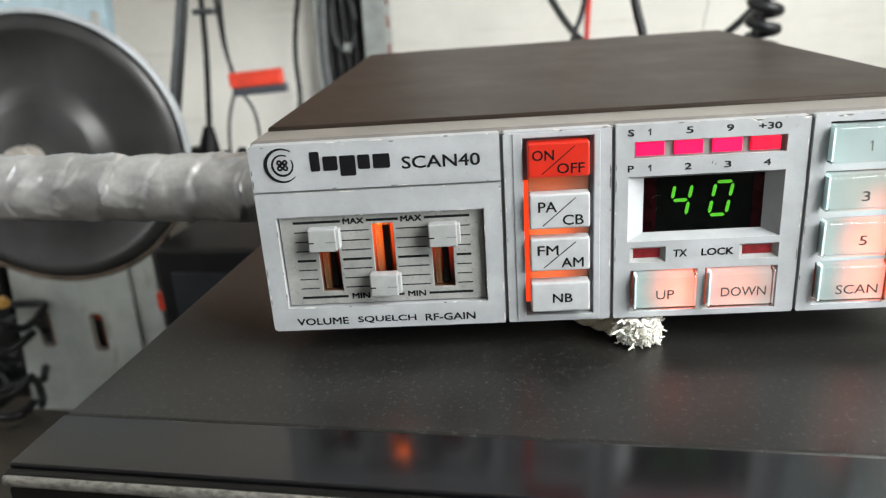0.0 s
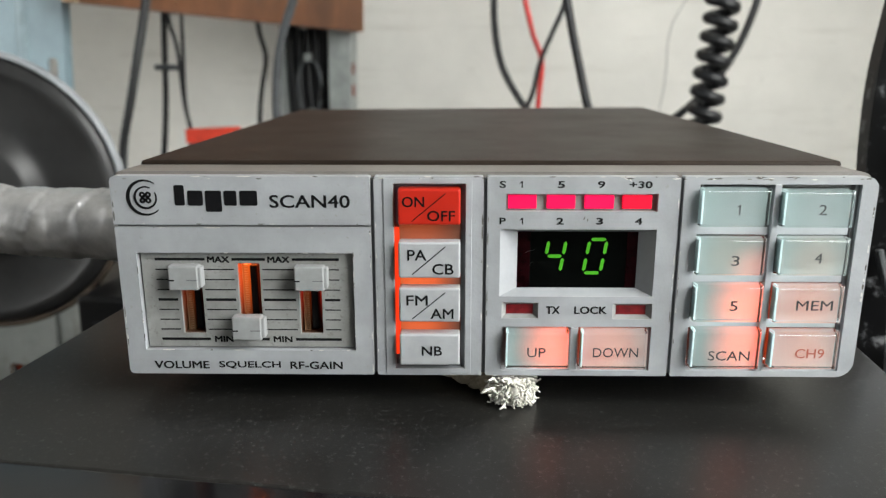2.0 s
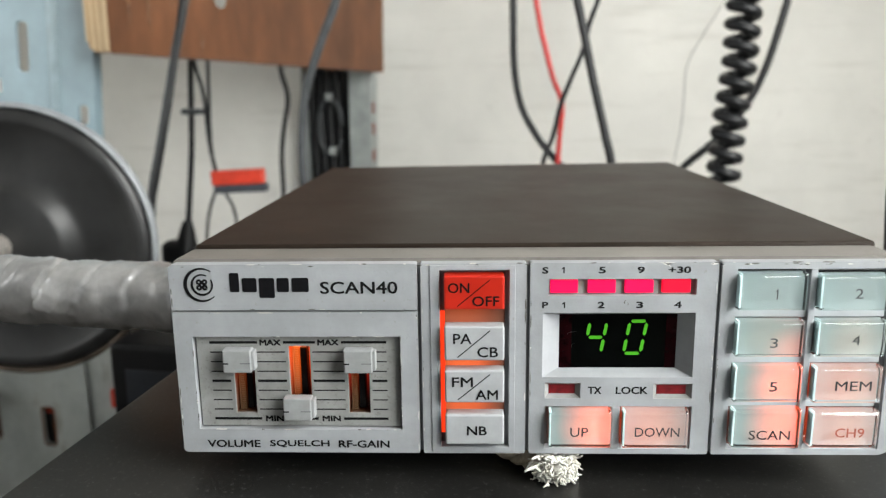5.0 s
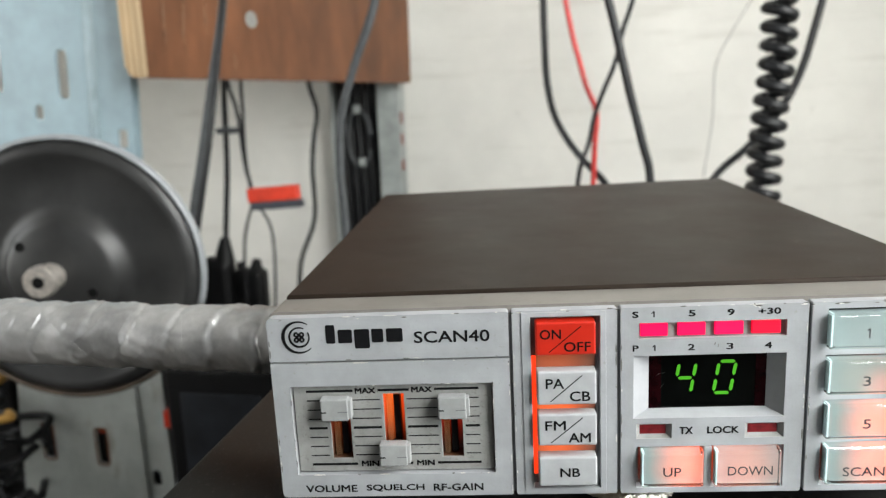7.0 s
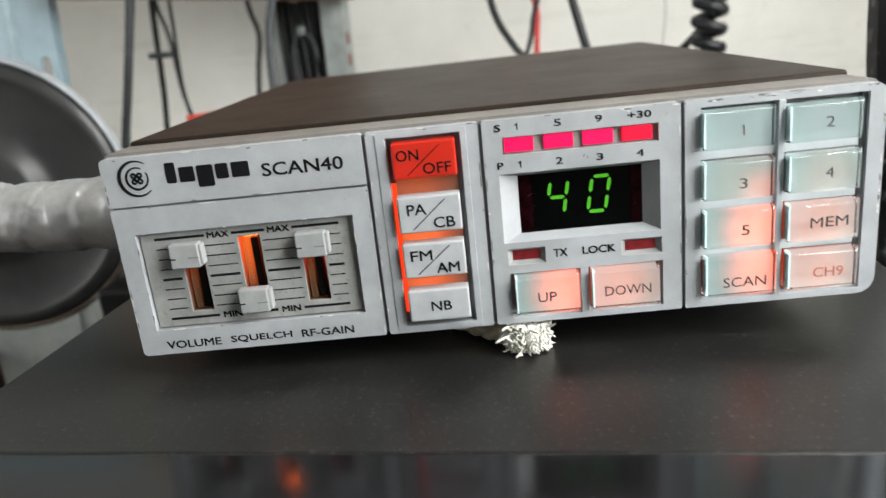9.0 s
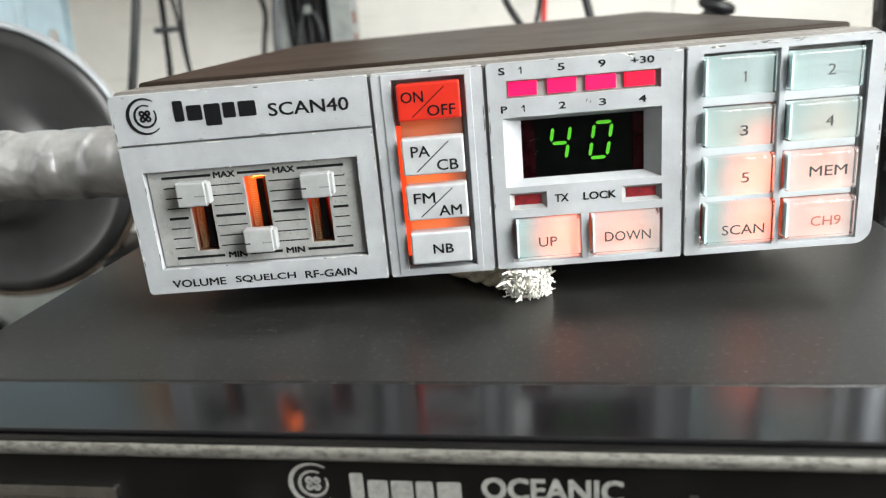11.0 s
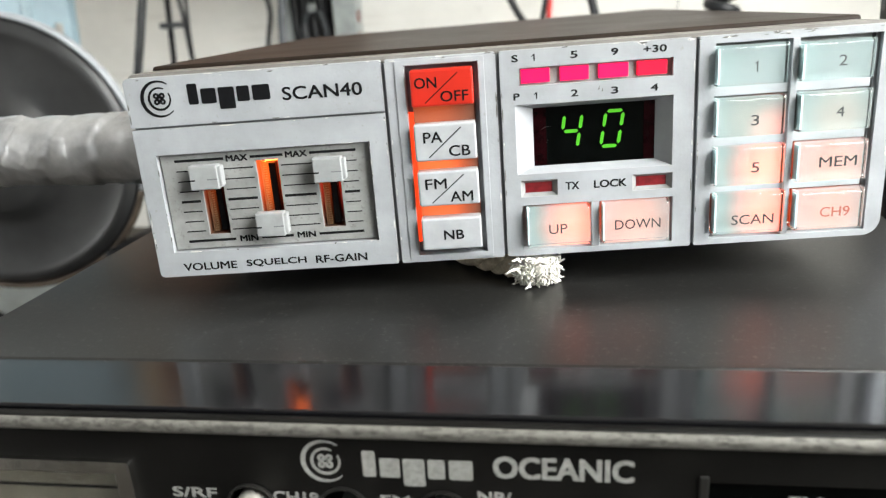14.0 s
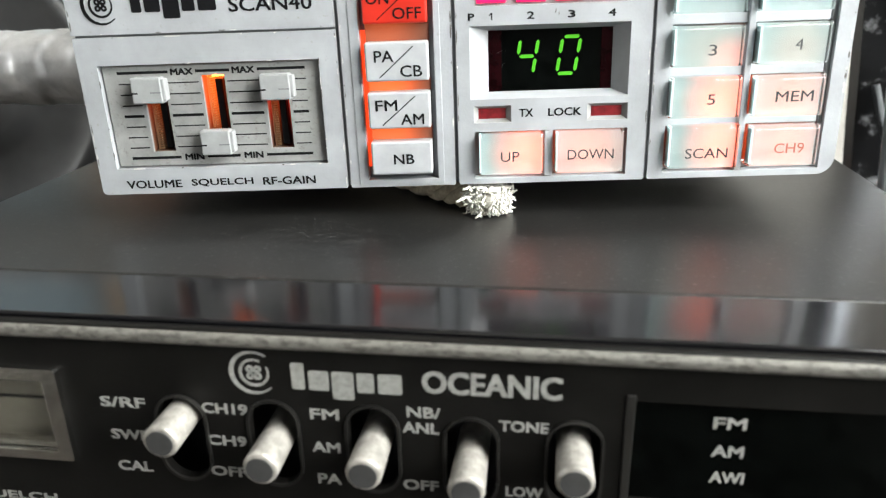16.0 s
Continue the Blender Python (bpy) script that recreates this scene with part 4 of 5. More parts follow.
def base_radio():
    root = thing("base_radio", "black base station radio with toggle levers and a worn metal trim", "radio")
    part("case", bmm(-42, 208, -33.6, 238, -91, 0.0, 1.0, 3), BASE_LID, root, "black crackle enamelled lid with dust")
    part("top_strip", bmm(-42.2, 208.2, -53.2, -33.8, -9, 0.15, 0.5, 3), GLOSS, root, "glossy black plastic strip")
    part("trim_edge", bmm(-42.2, 208.2, -55.4, -53.2, -4.1, -0.7, 0.7, 3), PANEL_BLACK, root)
    ridge = bmm(-42.4, 208.4, -56.4, -53.9, -3.95, -1.15, 1.15, 5)
    part("metal_trim", ridge, WORN_METAL, root, "worn bright metal trim")
    xs = ((43.9, -24.9), (62.5, -24.8), (81.8, -24.7), (100.3, -26.0), (119.2, -25.4))
    holes = [rrect(x - 4.7, x + 4.7, z - 9.3, z + 9.3, 4.69, 8) for x, z in xs]
    holes += [rect(-34, 17.4, -30.2, -12.4), rect(128.8, 198, -31.8, -10.9)]
    part("front_panel", pmm(rrect(-41.6, 207.6, -90, -4.2, 1.5), holes, -55.2, -53.5, 0.35), PANEL_BLACK, root, "black front panel with white printing")
    part("panel_backing", bmm(-41, 207, -46, -45, -88, -10), BLACK, root)
    for (x, z), lz in zip(xs, (-20.0, -24.4, -24.0, -26.2, -22.6)):
        part("slot_rim", pmm(rrect(x - 5.3, x + 5.3, z - 9.9, z + 9.9, 5.29, 10), [rrect(x - 4.75, x + 4.75, z - 9.35, z + 9.35, 4.74, 10)], -55.7, -54.6, 0.25), RIM_BLACK, root)
        lever = part("toggle_lever", rod((x / 1000, -0.0455, lz / 1000), ((x - 0.2) / 1000, -0.0634, (lz - 0.3) / 1000), 0.0031, 0.0034, 28, 0.0006), ALUMINIUM, root, "aluminium toggle lever", smooth=False)
        part("lever_cap", rod(((x - 0.2) / 1000, -0.0629, (lz - 0.3) / 1000), ((x - 0.2) / 1000, -0.06365, (lz - 0.3) / 1000), 0.0026, 0.0026, 24), GREY_CAP, lever, "dark grey lever cap")
    # meter
    part("meter_frame", pmm(rrect(-37, 20.0, -31.6, -10.6, 0.6), [rect(-34, 17.0, -29.6, -13.0)], -56.4, -55.2, 0.5, 3), CHROME, root, "chromed meter frame")
    part("meter_lip", pmm(rect(-34.0, 17.0, -29.6, -13.0), [rect(-32.6, 15.6, -28.2, -14.4)], -55.0, -53.0, 0.3), CHROME, root, "inner chrome lip")
    part("meter_scale", bmm(-36, 19, -51, -50, -32, -10), METER_FACE, root, "yellowed meter scale")
    part("scale_band", bmm(-30, 14, -51.1, -51.0, -20.6, -19.9), BLACK_PRINT, root)
    part("meter_cover", bmm(-33.9, 16.9, -55.8, -55.3, -29.5, -13.1), CLEAR, root, "clear meter cover").visible_shadow = False
    # channel window
    part("window_floor", bmm(128, 199, -54.5, -53.8, -33, -10), GLASS_BLACK, root, "dark glossy channel window")
    part("window_edge", bmm(127.6, 129.2, -55.6, -55.0, -33, -9.6, 0.25), RIM_BLACK, root, "worn raised window edge")
    for body, a, b, z in (("FM", 142.9, 148.3, -14.8), ("AM", 143.1, 148.5, -20.6), ("AWI", 143.4, 149.2, -26.2)):
        print_mm(body, a, b, z - 1.15, z + 1.15, -54.5, WHITE_PRINT, root, 0.1)
    for body, a, b, z in (("S/RF", 27.7, 36.8, -17.5), ("SWR", 28.6, 37.0, -25.0), ("CAL", 28.7, 35.9, -32.5), ("CH19", 48.5, 57.5, -17.6),
                          ("CH9", 48.7, 56.6, -24.9), ("OFF", 48.5, 55.7, -32.2), ("FM", 70.0, 75.4, -17.5), ("AM", 69.8, 75.2, -24.9),
                          ("PA", 70.4, 74.9, -32.2), ("NB/", 88.5, 94.6, -15.8), ("ANL", 87.6, 94.3, -19.2), ("OFF", 87.3, 94.0, -32.2),
                          ("TONE", 105.5, 114.3, -17.6), ("LOW", 106.9, 113.7, -32.1), ("SQUELCH", -8.0, 13.0, -42.4), ("MIC", 28.5, 38.5, -43.4)):
        print_mm(body, a, b, z - 1.1, z + 1.1, -55.2, WHITE_PRINT, root, 0.1)
    emblem(root, 59.6, -9.3, 4.6, -55.2, WHITE_PRINT)
    wordmark(root, 66.9, 87.8, -12.3, 4.1, -55.2, WHITE_PRINT)
    print_mm("OCEANIC", 91.6, 116.3, -11.5, -7.1, -55.2, WHITE_PRINT, root, 0.2)
    return root


base_radio()


# ---------------------------------------------------------------- rope under the radio
def rope_end():
    root = thing("cotton_rope", "white cotton rope with a frayed end, wedged under the radio", "rope")
    rng = random.Random(4)
    line = smooth_line([(0.006, 0.125, 0.0042), (0.035, 0.085, 0.0042), (0.062, 0.045, 0.0042), (0.084, 0.024, 0.0042), (0.0965, 0.0150, 0.0042)], 10)
    twist = bmesh.new()
    for k in range(5):
        strand = []
        for i, p in enumerate(line):
            a = 2 * math.pi * k / 5 + i * 0.42
            way = (line[min(i + 1, len(line) - 1)] - line[max(i - 1, 0)]).normalized()
            side = way.cross(Vector((0, 0, 1))).normalized()
            strand.append(p + 0.0021 * (math.cos(a) * side + math.sin(a) * Vector((0, 0, 1))))
        swept(strand, 0.0019, 8, twist)
    part("twisted_rope", twist, ROPE_OLD, root, "yellowed twisted rope", smooth=True)
    tuft = bmesh.new()
    for k in range(26):
        c = Vector((rng.uniform(0.0950, 0.1015), 0.0150 + rng.gauss(-0.001, 0.0018), rng.uniform(0.0022, 0.0056)))
        lump = bmesh.ops.create_icosphere(tuft, subdivisions=2, radius=rng.uniform(0.0011, 0.0019))
        for v in lump["verts"]:
            v.co = c + v.co * (1 + 0.35 * noise.noise(v.co * 1500 + c * 900))
    for k in range(1000):
        a0 = rng.uniform(0, 2 * math.pi)
        r = 0.0030 * math.sqrt(rng.random())
        p = Vector((0.0957 + rng.uniform(-0.002, 0.005), 0.0150 + r * math.cos(a0), 0.0040 + r * math.sin(a0)))
        way = Vector((rng.uniform(0.0, 1.5), rng.uniform(-0.85, 0.4), rng.uniform(-0.5, 0.5))).normalized()
        n = rng.uniform(0.0028, 0.0068)
        pts = [p]
        for i in range(3):
            way = (way + 0.95 * Vector((rng.uniform(-1, 1), rng.uniform(-1, 1), rng.uniform(-1.1, 0.9)))).normalized()
            p = p + way * n / 3
            p.z = min(max(p.z, 0.0006), 0.0076)
            pts.append(p.copy())
        swept(smooth_line(pts, 3), 0.0005, 4, tuft, taper=lambda t, q=rng.uniform(0.00020, 0.00045): q * (1.0 if t < 0.8 else 0.8))
    tagged(part("frayed_end", tuft, ROPE, root, "white frayed cotton end", smooth=True), kind="stuff")


rope_end()

# ---------------------------------------------------------------- specks of dust and lint on the radios
def dust_specks(count, seed, spot, label, m=None):
    """Tiny double pyramids strewn where spot(rng, k) puts them: a place and a size."""
    rng = random.Random(seed)
    own = bmesh.new()
    for k in range(count):
        (x, y, z), s = spot(rng, k)
        a, b, turn = s * rng.uniform(0.7, 2.4), s * rng.uniform(0.6, 1.2), rng.uniform(0, 3.14)
        c, d = math.cos(turn), math.sin(turn)
        ring = [own.verts.new((x + u * a * c - v * b * d, y + u * a * d + v * b * c, z)) for u, v in ((1, 0), (0, 1), (-1, 0), (0, -1))]
        for tip in (own.verts.new((x, y, z + 0.6 * s)), own.verts.new((x, y, z - 0.6 * s))):
            for i in range(4):
                own.faces.new((ring[i], ring[(i + 1) % 4], tip))
    tagged(put("dust_specks", own, DUST, m=m), label, "dust", kind="stuff")


def on_base_lid(rng, k):
    size = 0.00004 + 0.00009 * rng.random() ** 5
    if k % 5 < 2:
        return (rng.uniform(0.045, 0.19), rng.gauss(-0.004, 0.009), 0.0003), 0.8 * size
    return (rng.uniform(-0.035, 0.2), -0.036 + 0.07 * rng.random() ** 1.2 - (0.014 if k % 14 == 0 else 0), 0.0003), size


def on_radio_lid(rng, k):
    x, y = rng.uniform(0.006, 0.180), rng.uniform(0.020, 0.215)
    return (x, y, 0.05345 + (0.0020 + 0.0014 * x / 0.185) * (y - 0.0156) / 0.2), 0.00007 + 0.00028 * rng.random() ** 9


dust_specks(6200, 9, on_base_lid, "pale dust specks and lint lying on the black radio lid")
dust_specks(240, 21, on_radio_lid, "few pale dust specks lying on the brown radio lid", RADIO)


# ---------------------------------------------------------------- taped tube beside the radio
def taped_tube():
    root = thing("taped_tube", "tube wrapped in crinkled silver cloth tape beside the radio", "tube")
    own = bmesh.new()
    n, rings, rows = 64, 520, []
    x0, x1 = -0.42, -0.0075
    for i in range(rings + 1):
        x = x0 + (x1 - x0) * i / rings
        row = []
        for k in range(n):
            a = 2 * math.pi * k / n
            lap = x * 58 + a / (2 * math.pi) + 0.22 * noise.noise(Vector((x * 30, math.cos(a), math.sin(a))))
            wrap, u = math.floor(lap), lap % 1.0
            p = Vector((x * 60 + 0.5 * a * (1 if wrap % 2 else -1), math.cos(a) * 1.2, math.sin(a) * 1.2 + wrap * 2.3))
            fold = (1 - abs(noise.noise(p * 1.3))) ** 6 + 0.6 * (1 - abs(noise.noise(p * 2.9 + Vector((4, 0, 0))))) ** 8
            r = 0.0108 + 0.0007 * min(1.0, (1 - u) * 9) * (0.5 + u) + 0.0008 * noise.noise(p * 0.6) + 0.0006 * fold
            if i > rings - 4:
                r -= 0.0005 * (i - rings + 4)
            row.append(own.verts.new((x, 0.058 + r * math.cos(a), 0.0323 + 0.004 * (x + 0.1) * -1 + r * math.sin(a))))
        rows.append(row)
    for a, b in zip(rows, rows[1:]):
        for k in range(n):
            own.faces.new((a[k], a[(k + 1) % n], b[(k + 1) % n], b[k]))
    own.faces.new(rows[0])
    own.faces.new(rows[-1][::-1])
    part("tape_wrap", own, TAPE, root, smooth=True)
    part("tube_core", rod((-0.62, 0.058, 0.036), (-0.40, 0.058, 0.036), 0.009, n=24), PALE_METAL, root, smooth=True)
    part("tube_foot", rod((-0.6, 0.058, 0.036), (-0.6, 0.058, -0.346), 0.008, n=20), PALE_METAL, root, smooth=True)


taped_tube()


# ---------------------------------------------------------------- round base with the connector
def sector(profile, a0, a1, n=36):
    """A turned profile over a part of the circle."""
    own = bmesh.new()
    rows = [[own.verts.new((r * math.cos(radians(a0 + (a1 - a0) * k / n)), y, r * math.sin(radians(a0 + (a1 - a0) * k / n)))) for k in range(n + 1)] for r, y in profile]
    for a, b in zip(rows, rows[1:] + rows[:1]):
        for k in range(n):
            own.faces.new((a[k], a[k + 1], b[k + 1], b[k]))
    own.faces.new([row[0] for row in rows])
    own.faces.new([row[-1] for row in rows])
    return own


def lathe(profile, n=72):
    own = bmesh.new()
    rows = [[own.verts.new((r * math.cos(2 * math.pi * k / n), y, r * math.sin(2 * math.pi * k / n))) for k in range(n)] for r, y in profile]
    for a, b in zip(rows, rows[1:]):
        for k in range(n):
            own.faces.new((a[k], a[(k + 1) % n], b[(k + 1) % n], b[k]))
    own.faces.new(rows[0])
    own.faces.new(rows[-1])
    return own


def round_base():
    root = thing("round_antenna_base", "large round dark grey base with pale rim and connector", "antenna base", pose(-0.3523, 0.3725, -0.0246, 0, 0, 11.4) @ Matrix.Scale(1.1657, 4))
    part("dish", lathe([(0.002, -0.012), (0.036, -0.012), (0.040, -0.009), (0.046, -0.001), (0.052, 0.0), (0.083, 0.001), (0.086, -0.002), (0.090, -0.003), (0.0945, 0.001), (0.097, 0.003), (0.097, 0.0075), (0.02, 0.018)]), DISC_DARK, root, "dark grey moulded dish", smooth=True)
    edge = [(0.0972, 0.012), (0.0972, 0.001), (0.0982, -0.0005), (0.0998, 0.000), (0.1008, 0.002), (0.1008, 0.007)]
    part("rim", sector(edge, -18, 205, 60), DISC_RIM, root, "pale grey rim", smooth=True)
    # lower rim: brown dirt, with the shade on its underside in the colour
    part("rim", sector(edge, 205, 342, 40), SHADED_RIM, root, "dirty brown rim with its underside shade painted in", smooth=True)
    con = part("connector", rod((-0.005, -0.012, 0.0), (-0.005, -0.030, 0.0), 0.0098, n=28, bevel=0.001), BRASS, root, "nickel coaxial connector")
    ring = lathe([(0.0050, -0.001), (0.0108, -0.001), (0.0116, 0.001), (0.0116, 0.007), (0.0108, 0.009), (0.0050, 0.009)], 28)
    bmesh.ops.translate(ring, verts=ring.verts, vec=(-0.005, -0.032, 0.0))
    part("knurled_ring", ring, BRASS, con)
    part("pin_socket", rod((-0.005, -0.0305, 0.0), (-0.005, -0.0334, 0.0), 0.0042, n=20), BLACK, con)
    for x, z in ((0.022, -0.014), (-0.026, 0.022)):
        part("screw_hole", rod((x, -0.0108, z), (x, -0.0123, z), 0.0035, n=18), BLACK, root)
    part("stay", box(-0.08, -0.065, 0.017, 0.090, -0.085, -0.06, 0.002), DISC_DARK, root)


round_base()


# ---------------------------------------------------------------- steel uprights
def blue_upright():
    root = thing("blue_steel_upright", "blue-grey enamelled steel upright with punched slots", "bracket", pose(-0.485, 0.70, 0.09, 0, 3.5, 0))
    holes = [rounded(-0.105, -0.090, 0.030, 0.092, 0.005), rounded(-0.143, -0.131, 0.002, 0.020, 0.004), rounded(-0.023, -0.010, -0.031, -0.007, 0.004), rounded(-0.200, -0.188, 0.036, 0.098, 0.005)]
    part("front_flange", plate([(-0.30, -0.24), (0.0, -0.24), (0.0, 0.42), (-0.30, 0.42)], holes, 0.0, 0.003, 0.0008), BLUE_STEEL, root)
    part("side_flange", box(-0.003, 0.0, 0.0032, 0.016, -0.24, 0.42, 0.0006), BLUE_STEEL, root)
    part("wall_stay", box(-0.24, -0.20, 0.0032, 0.588, 0.34, 0.37, 0.0006), BLUE_STEEL, root)
    # the rib's bright highlight is put into its colour
    part("rib", swept([Vector((-0.055, 0.0045, -0.24)), Vector((-0.055, 0.0045, 0.42))], 0.0085, 24), BLUE_HIGHLIGHT, root, "pressed rib with a highlight painted in", smooth=True)


blue_upright()


def pale_upright():
    root = thing("slotted_upright", "pale grey enamelled upright with rusty punched slots", "bracket")
    holes = [rounded(-0.4885, -0.4765, -0.2605, -0.2205, 0.003), rounded(-0.4245, -0.4125, -0.2635, -0.2235, 0.003)]
    part("front_flange", plate([(-0.525, -0.345), (-0.371, -0.345), (-0.371, -0.102), (-0.505, -0.102)], holes, 0.470, 0.473, 0.0008), PALE_STEEL, root)
    part("side_flange", plate([(-0.371, -0.345), (-0.338, -0.345), (-0.345, -0.102), (-0.371, -0.102)], [rounded(-0.366, -0.356, -0.288, -0.270, 0.003)], 0.4735, 0.4765, 0.0008), PALE_STEEL, root)
    part("backing", box(-0.51, -0.345, 0.50, 0.502, -0.345, -0.102), TRUNK_DARK, root)
    part("red_tag", box(-0.4265, -0.4105, 0.478, 0.484, -0.2325, -0.2200, 0.001), CLIP_RED, root)
    for x, z in ((-0.4825, -0.2405), (-0.4185, -0.2435)):
        part("rust_edge", plate(rounded(x - 0.0078, x + 0.0078, z - 0.0220, z + 0.0222, 0.004), [rounded(x - 0.006, x + 0.006, z - 0.02, z + 0.02, 0.003)], 0.4695, 0.4701), BROWN, root, "rust round the slot")


pale_upright()


def wood_block():
    """A thick plank that runs back to the wall, seen by its sawn end and its brown face."""
    near, back = Vector((-0.4205, 0.64, 0.146)), Vector((-0.2244, 1.20, 0.1395))
    along = back - near
    turn = math.degrees(math.atan2(along.y, along.x))
    root = thing("shelf_board", "brown laminated plank with a raw plywood end and a white chip", "board", pose(near.x, near.y, near.z, 0, 0, turn))
    n, deep, high, r = math.hypot(along.x, along.y), 0.040, 0.32, 0.018
    outline = [(0.0, 0.0)] + [(deep - r + r * math.sin(radians(a)), r - r * math.cos(radians(a))) for a in range(0, 91, 10)] + [(deep, high), (0.0, high)]
    body = bmesh.new()
    rings = [[body.verts.new((x, y, z - 0.0065 * x / n)) for y, z in outline] for x in (0.002, n)]
    for k in range(len(outline)):
        body.faces.new((rings[0][k], rings[0][(k + 1) % len(outline)], rings[1][(k + 1) % len(outline)], rings[1][k]))
    body.faces.new(rings[0]), body.faces.new(rings[1])
    part("plank", bevelled(body, 0.0015, 2, 0.9), BROWN, root)
    ply = 7
    for k in range(ply):
        y0, y1 = 0.0015 + (deep - 0.002) * k / ply, 0.0015 + (deep - 0.002) * (k + 0.93) / ply
        z0 = max(0.001, r - math.sqrt(max(0.0, r * r - max(0.0, y1 - deep + r) ** 2)) + 0.001)
        part("ply_layer", box(-0.0005 - 0.0006 * (k % 2), 0.0022, y0, y1, z0, high - 0.001, 0.0003), RAW_WOOD if k % 2 else PALE_PLY, root, "raw plywood layer")
    part("wall_batten", box(n - 0.01, n + 0.12, 0.005, 0.035, 0.20, 0.24, 0.002), BROWN, root)
    rng = random.Random(5)
    for x, z, m in ((0.030, 0.03, 0.09), (0.062, 0.02, 0.10), (0.145, 0.006, 0.03), (0.10, 0.05, 0.05)):
        pts = [(x + rng.uniform(-0.003, 0.003), -0.0002, z + m * k / 4) for k in range(5)]
        part("scratch", swept(smooth_line(pts, 5), 0.0016, 6, taper=lambda t: 0.0017 * math.sin(math.pi * min(max(t, 0.04), 0.96))), SCUFF, root, "pale rubbed streak")
    part("paint_chip", lathe([(0.0005, -0.0012), (0.0085, -0.0010), (0.0115, 0.0)], 16), WHITE_PRINT, root, "white paint chip", m=pose(0.182, 0.0, 0.079))


wood_block()


def trunking():
    root = thing("cable_trunking", "open grey-green cable trunking fixed to the wall", "trunking")
    low, top = -0.3445, 0.62
    part("channel", box(-0.392, -0.296, 1.27, 1.2885, low, top, 0.001), TRUNK_DARK, root)
    part("side", box(-0.396, -0.3925, 1.225, 1.2885, low, top, 0.0008), TRUNK_GREY, root)
    part("side", box(-0.2985, -0.2545, 1.22, 1.2695, low, top, 0.002), TRUNK_GREY, root)
    for x, r in ((-0.381, 0.008), (-0.363, 0.009), (-0.345, 0.0085), (-0.327, 0.009), (-0.311, 0.007)):
        part("cable", swept(smooth_line([(x, 1.258, low), (x + 0.006, 1.254, -0.1), (x - 0.005, 1.258, 0.1), (x + 0.004, 1.254, 0.3), (x, 1.258, top)], 8), r, 10), RUBBER, root, smooth=True)
    ring = [Vector((-0.343 + 0.024 * math.cos(a), 1.240, 0.035 + 0.055 * math.sin(a))) for a in (2 * math.pi * k / 28 for k in range(27))]
    part("cable_loop", swept(ring, 0.0042, 8), GREY_RUBBER, root, "grey loop of spare cable", smooth=True)
    for x, z in ((-0.345, 0.085), (-0.338, -0.02), (-0.352, 0.145)):
        part("cable_tie", box(x - 0.008, x + 0.008, 1.236, 1.243, z, z + 0.016, 0.002), TRUNK_GREY, root, "pale cable tie")
    for z in (0.062, 0.022, -0.03):
        part("rust_spot", box(-0.2555, -0.2530, 1.228, 1.244, z, z + 0.022, 0.001), RUST, root)


trunking()


# ---------------------------------------------------------------- cables
def cable(label, points, radius, material, name="cable"):
    return tagged(put(name, swept(smooth_line(points, 10), radius, 12), material, smooth=True), label, "cable", group="cables hanging at the wall")


LOW = -0.346
cable("thick grey cable hanging down in front of the board", [(-0.262, 0.59, 0.42), (-0.291, 0.59, 0.224), (-0.313, 0.59, 0.138), (-0.337, 0.59, 0.046), (-0.353, 0.59, -0.018), (-0.362, 0.60, -0.12), (-0.365, 0.60, LOW)], 0.0048, GREY_RUBBER)
cable("black cable hanging down to a moulded plug", [(-0.405, 0.84, 0.36), (-0.424, 0.84, 0.139), (-0.431, 0.84, 0.022), (-0.441, 0.84, -0.064), (-0.445, 0.84, -0.098)], 0.0042, RUBBER)
cable("thin black wire running to the red clip", [(-0.425, 0.82, 0.34), (-0.407, 0.82, 0.138), (-0.398, 0.82, 0.104), (-0.392, 0.82, 0.023), (-0.384, 0.82, -0.0155)], 0.0028, RUBBER, "wire")
cable("thin black wire running to the red clip", [(-0.383, 0.82, 0.34), (-0.388, 0.82, 0.142), (-0.389, 0.82, 0.103), (-0.391, 0.82, 0.030), (-0.386, 0.82, -0.0155)], 0.0026, RUBBER, "wire")
cable("thin wire looping down from the red clip", [(-0.386, 0.82, -0.034), (-0.397, 0.82, -0.062), (-0.405, 0.82, -0.10), (-0.402, 0.80, LOW)], 0.0022, RUBBER, "wire")
cable("thin wire looping down from the red clip", [(-0.378, 0.82, -0.034), (-0.362, 0.82, -0.062), (-0.358, 0.82, -0.10), (-0.37, 0.80, LOW)], 0.0022, RUBBER, "wire")
cable("black cable curving down the plaster", [(-0.44, 1.21, 0.36), (-0.432, 1.21, 0.17), (-0.425, 1.20, 0.138), (-0.414, 1.20, 0.092), (-0.424, 1.20, 0.038), (-0.431, 1.20, -0.017), (-0.434, 1.20, -0.12), (-0.470, 1.20, -0.214), (-0.48, 1.20, LOW)], 0.0046, RUBBER)
cable("grey cable crossing in front of the board", [(-0.075, 0.57, 0.42), (-0.119, 0.57, 0.209), (-0.144, 0.57, 0.147), (-0.160, 0.57, 0.101), (-0.166, 0.57, 0.043), (-0.164, 0.57, -0.014), (-0.16, 0.56, LOW)], 0.0044, GREY_RUBBER)
cable("black cable hanging behind the radio", [(0.040, 0.72, 0.42), (0.044, 0.72, 0.184), (0.0475, 0.72, 0.125), (0.0565, 0.72, 0.086), (0.0735, 0.72, 0.055), (0.093, 0.72, 0.030), (0.116, 0.70, 0.006), (0.15, 0.66, -0.07), (0.16, 0.62, LOW)], 0.0042, RUBBER)
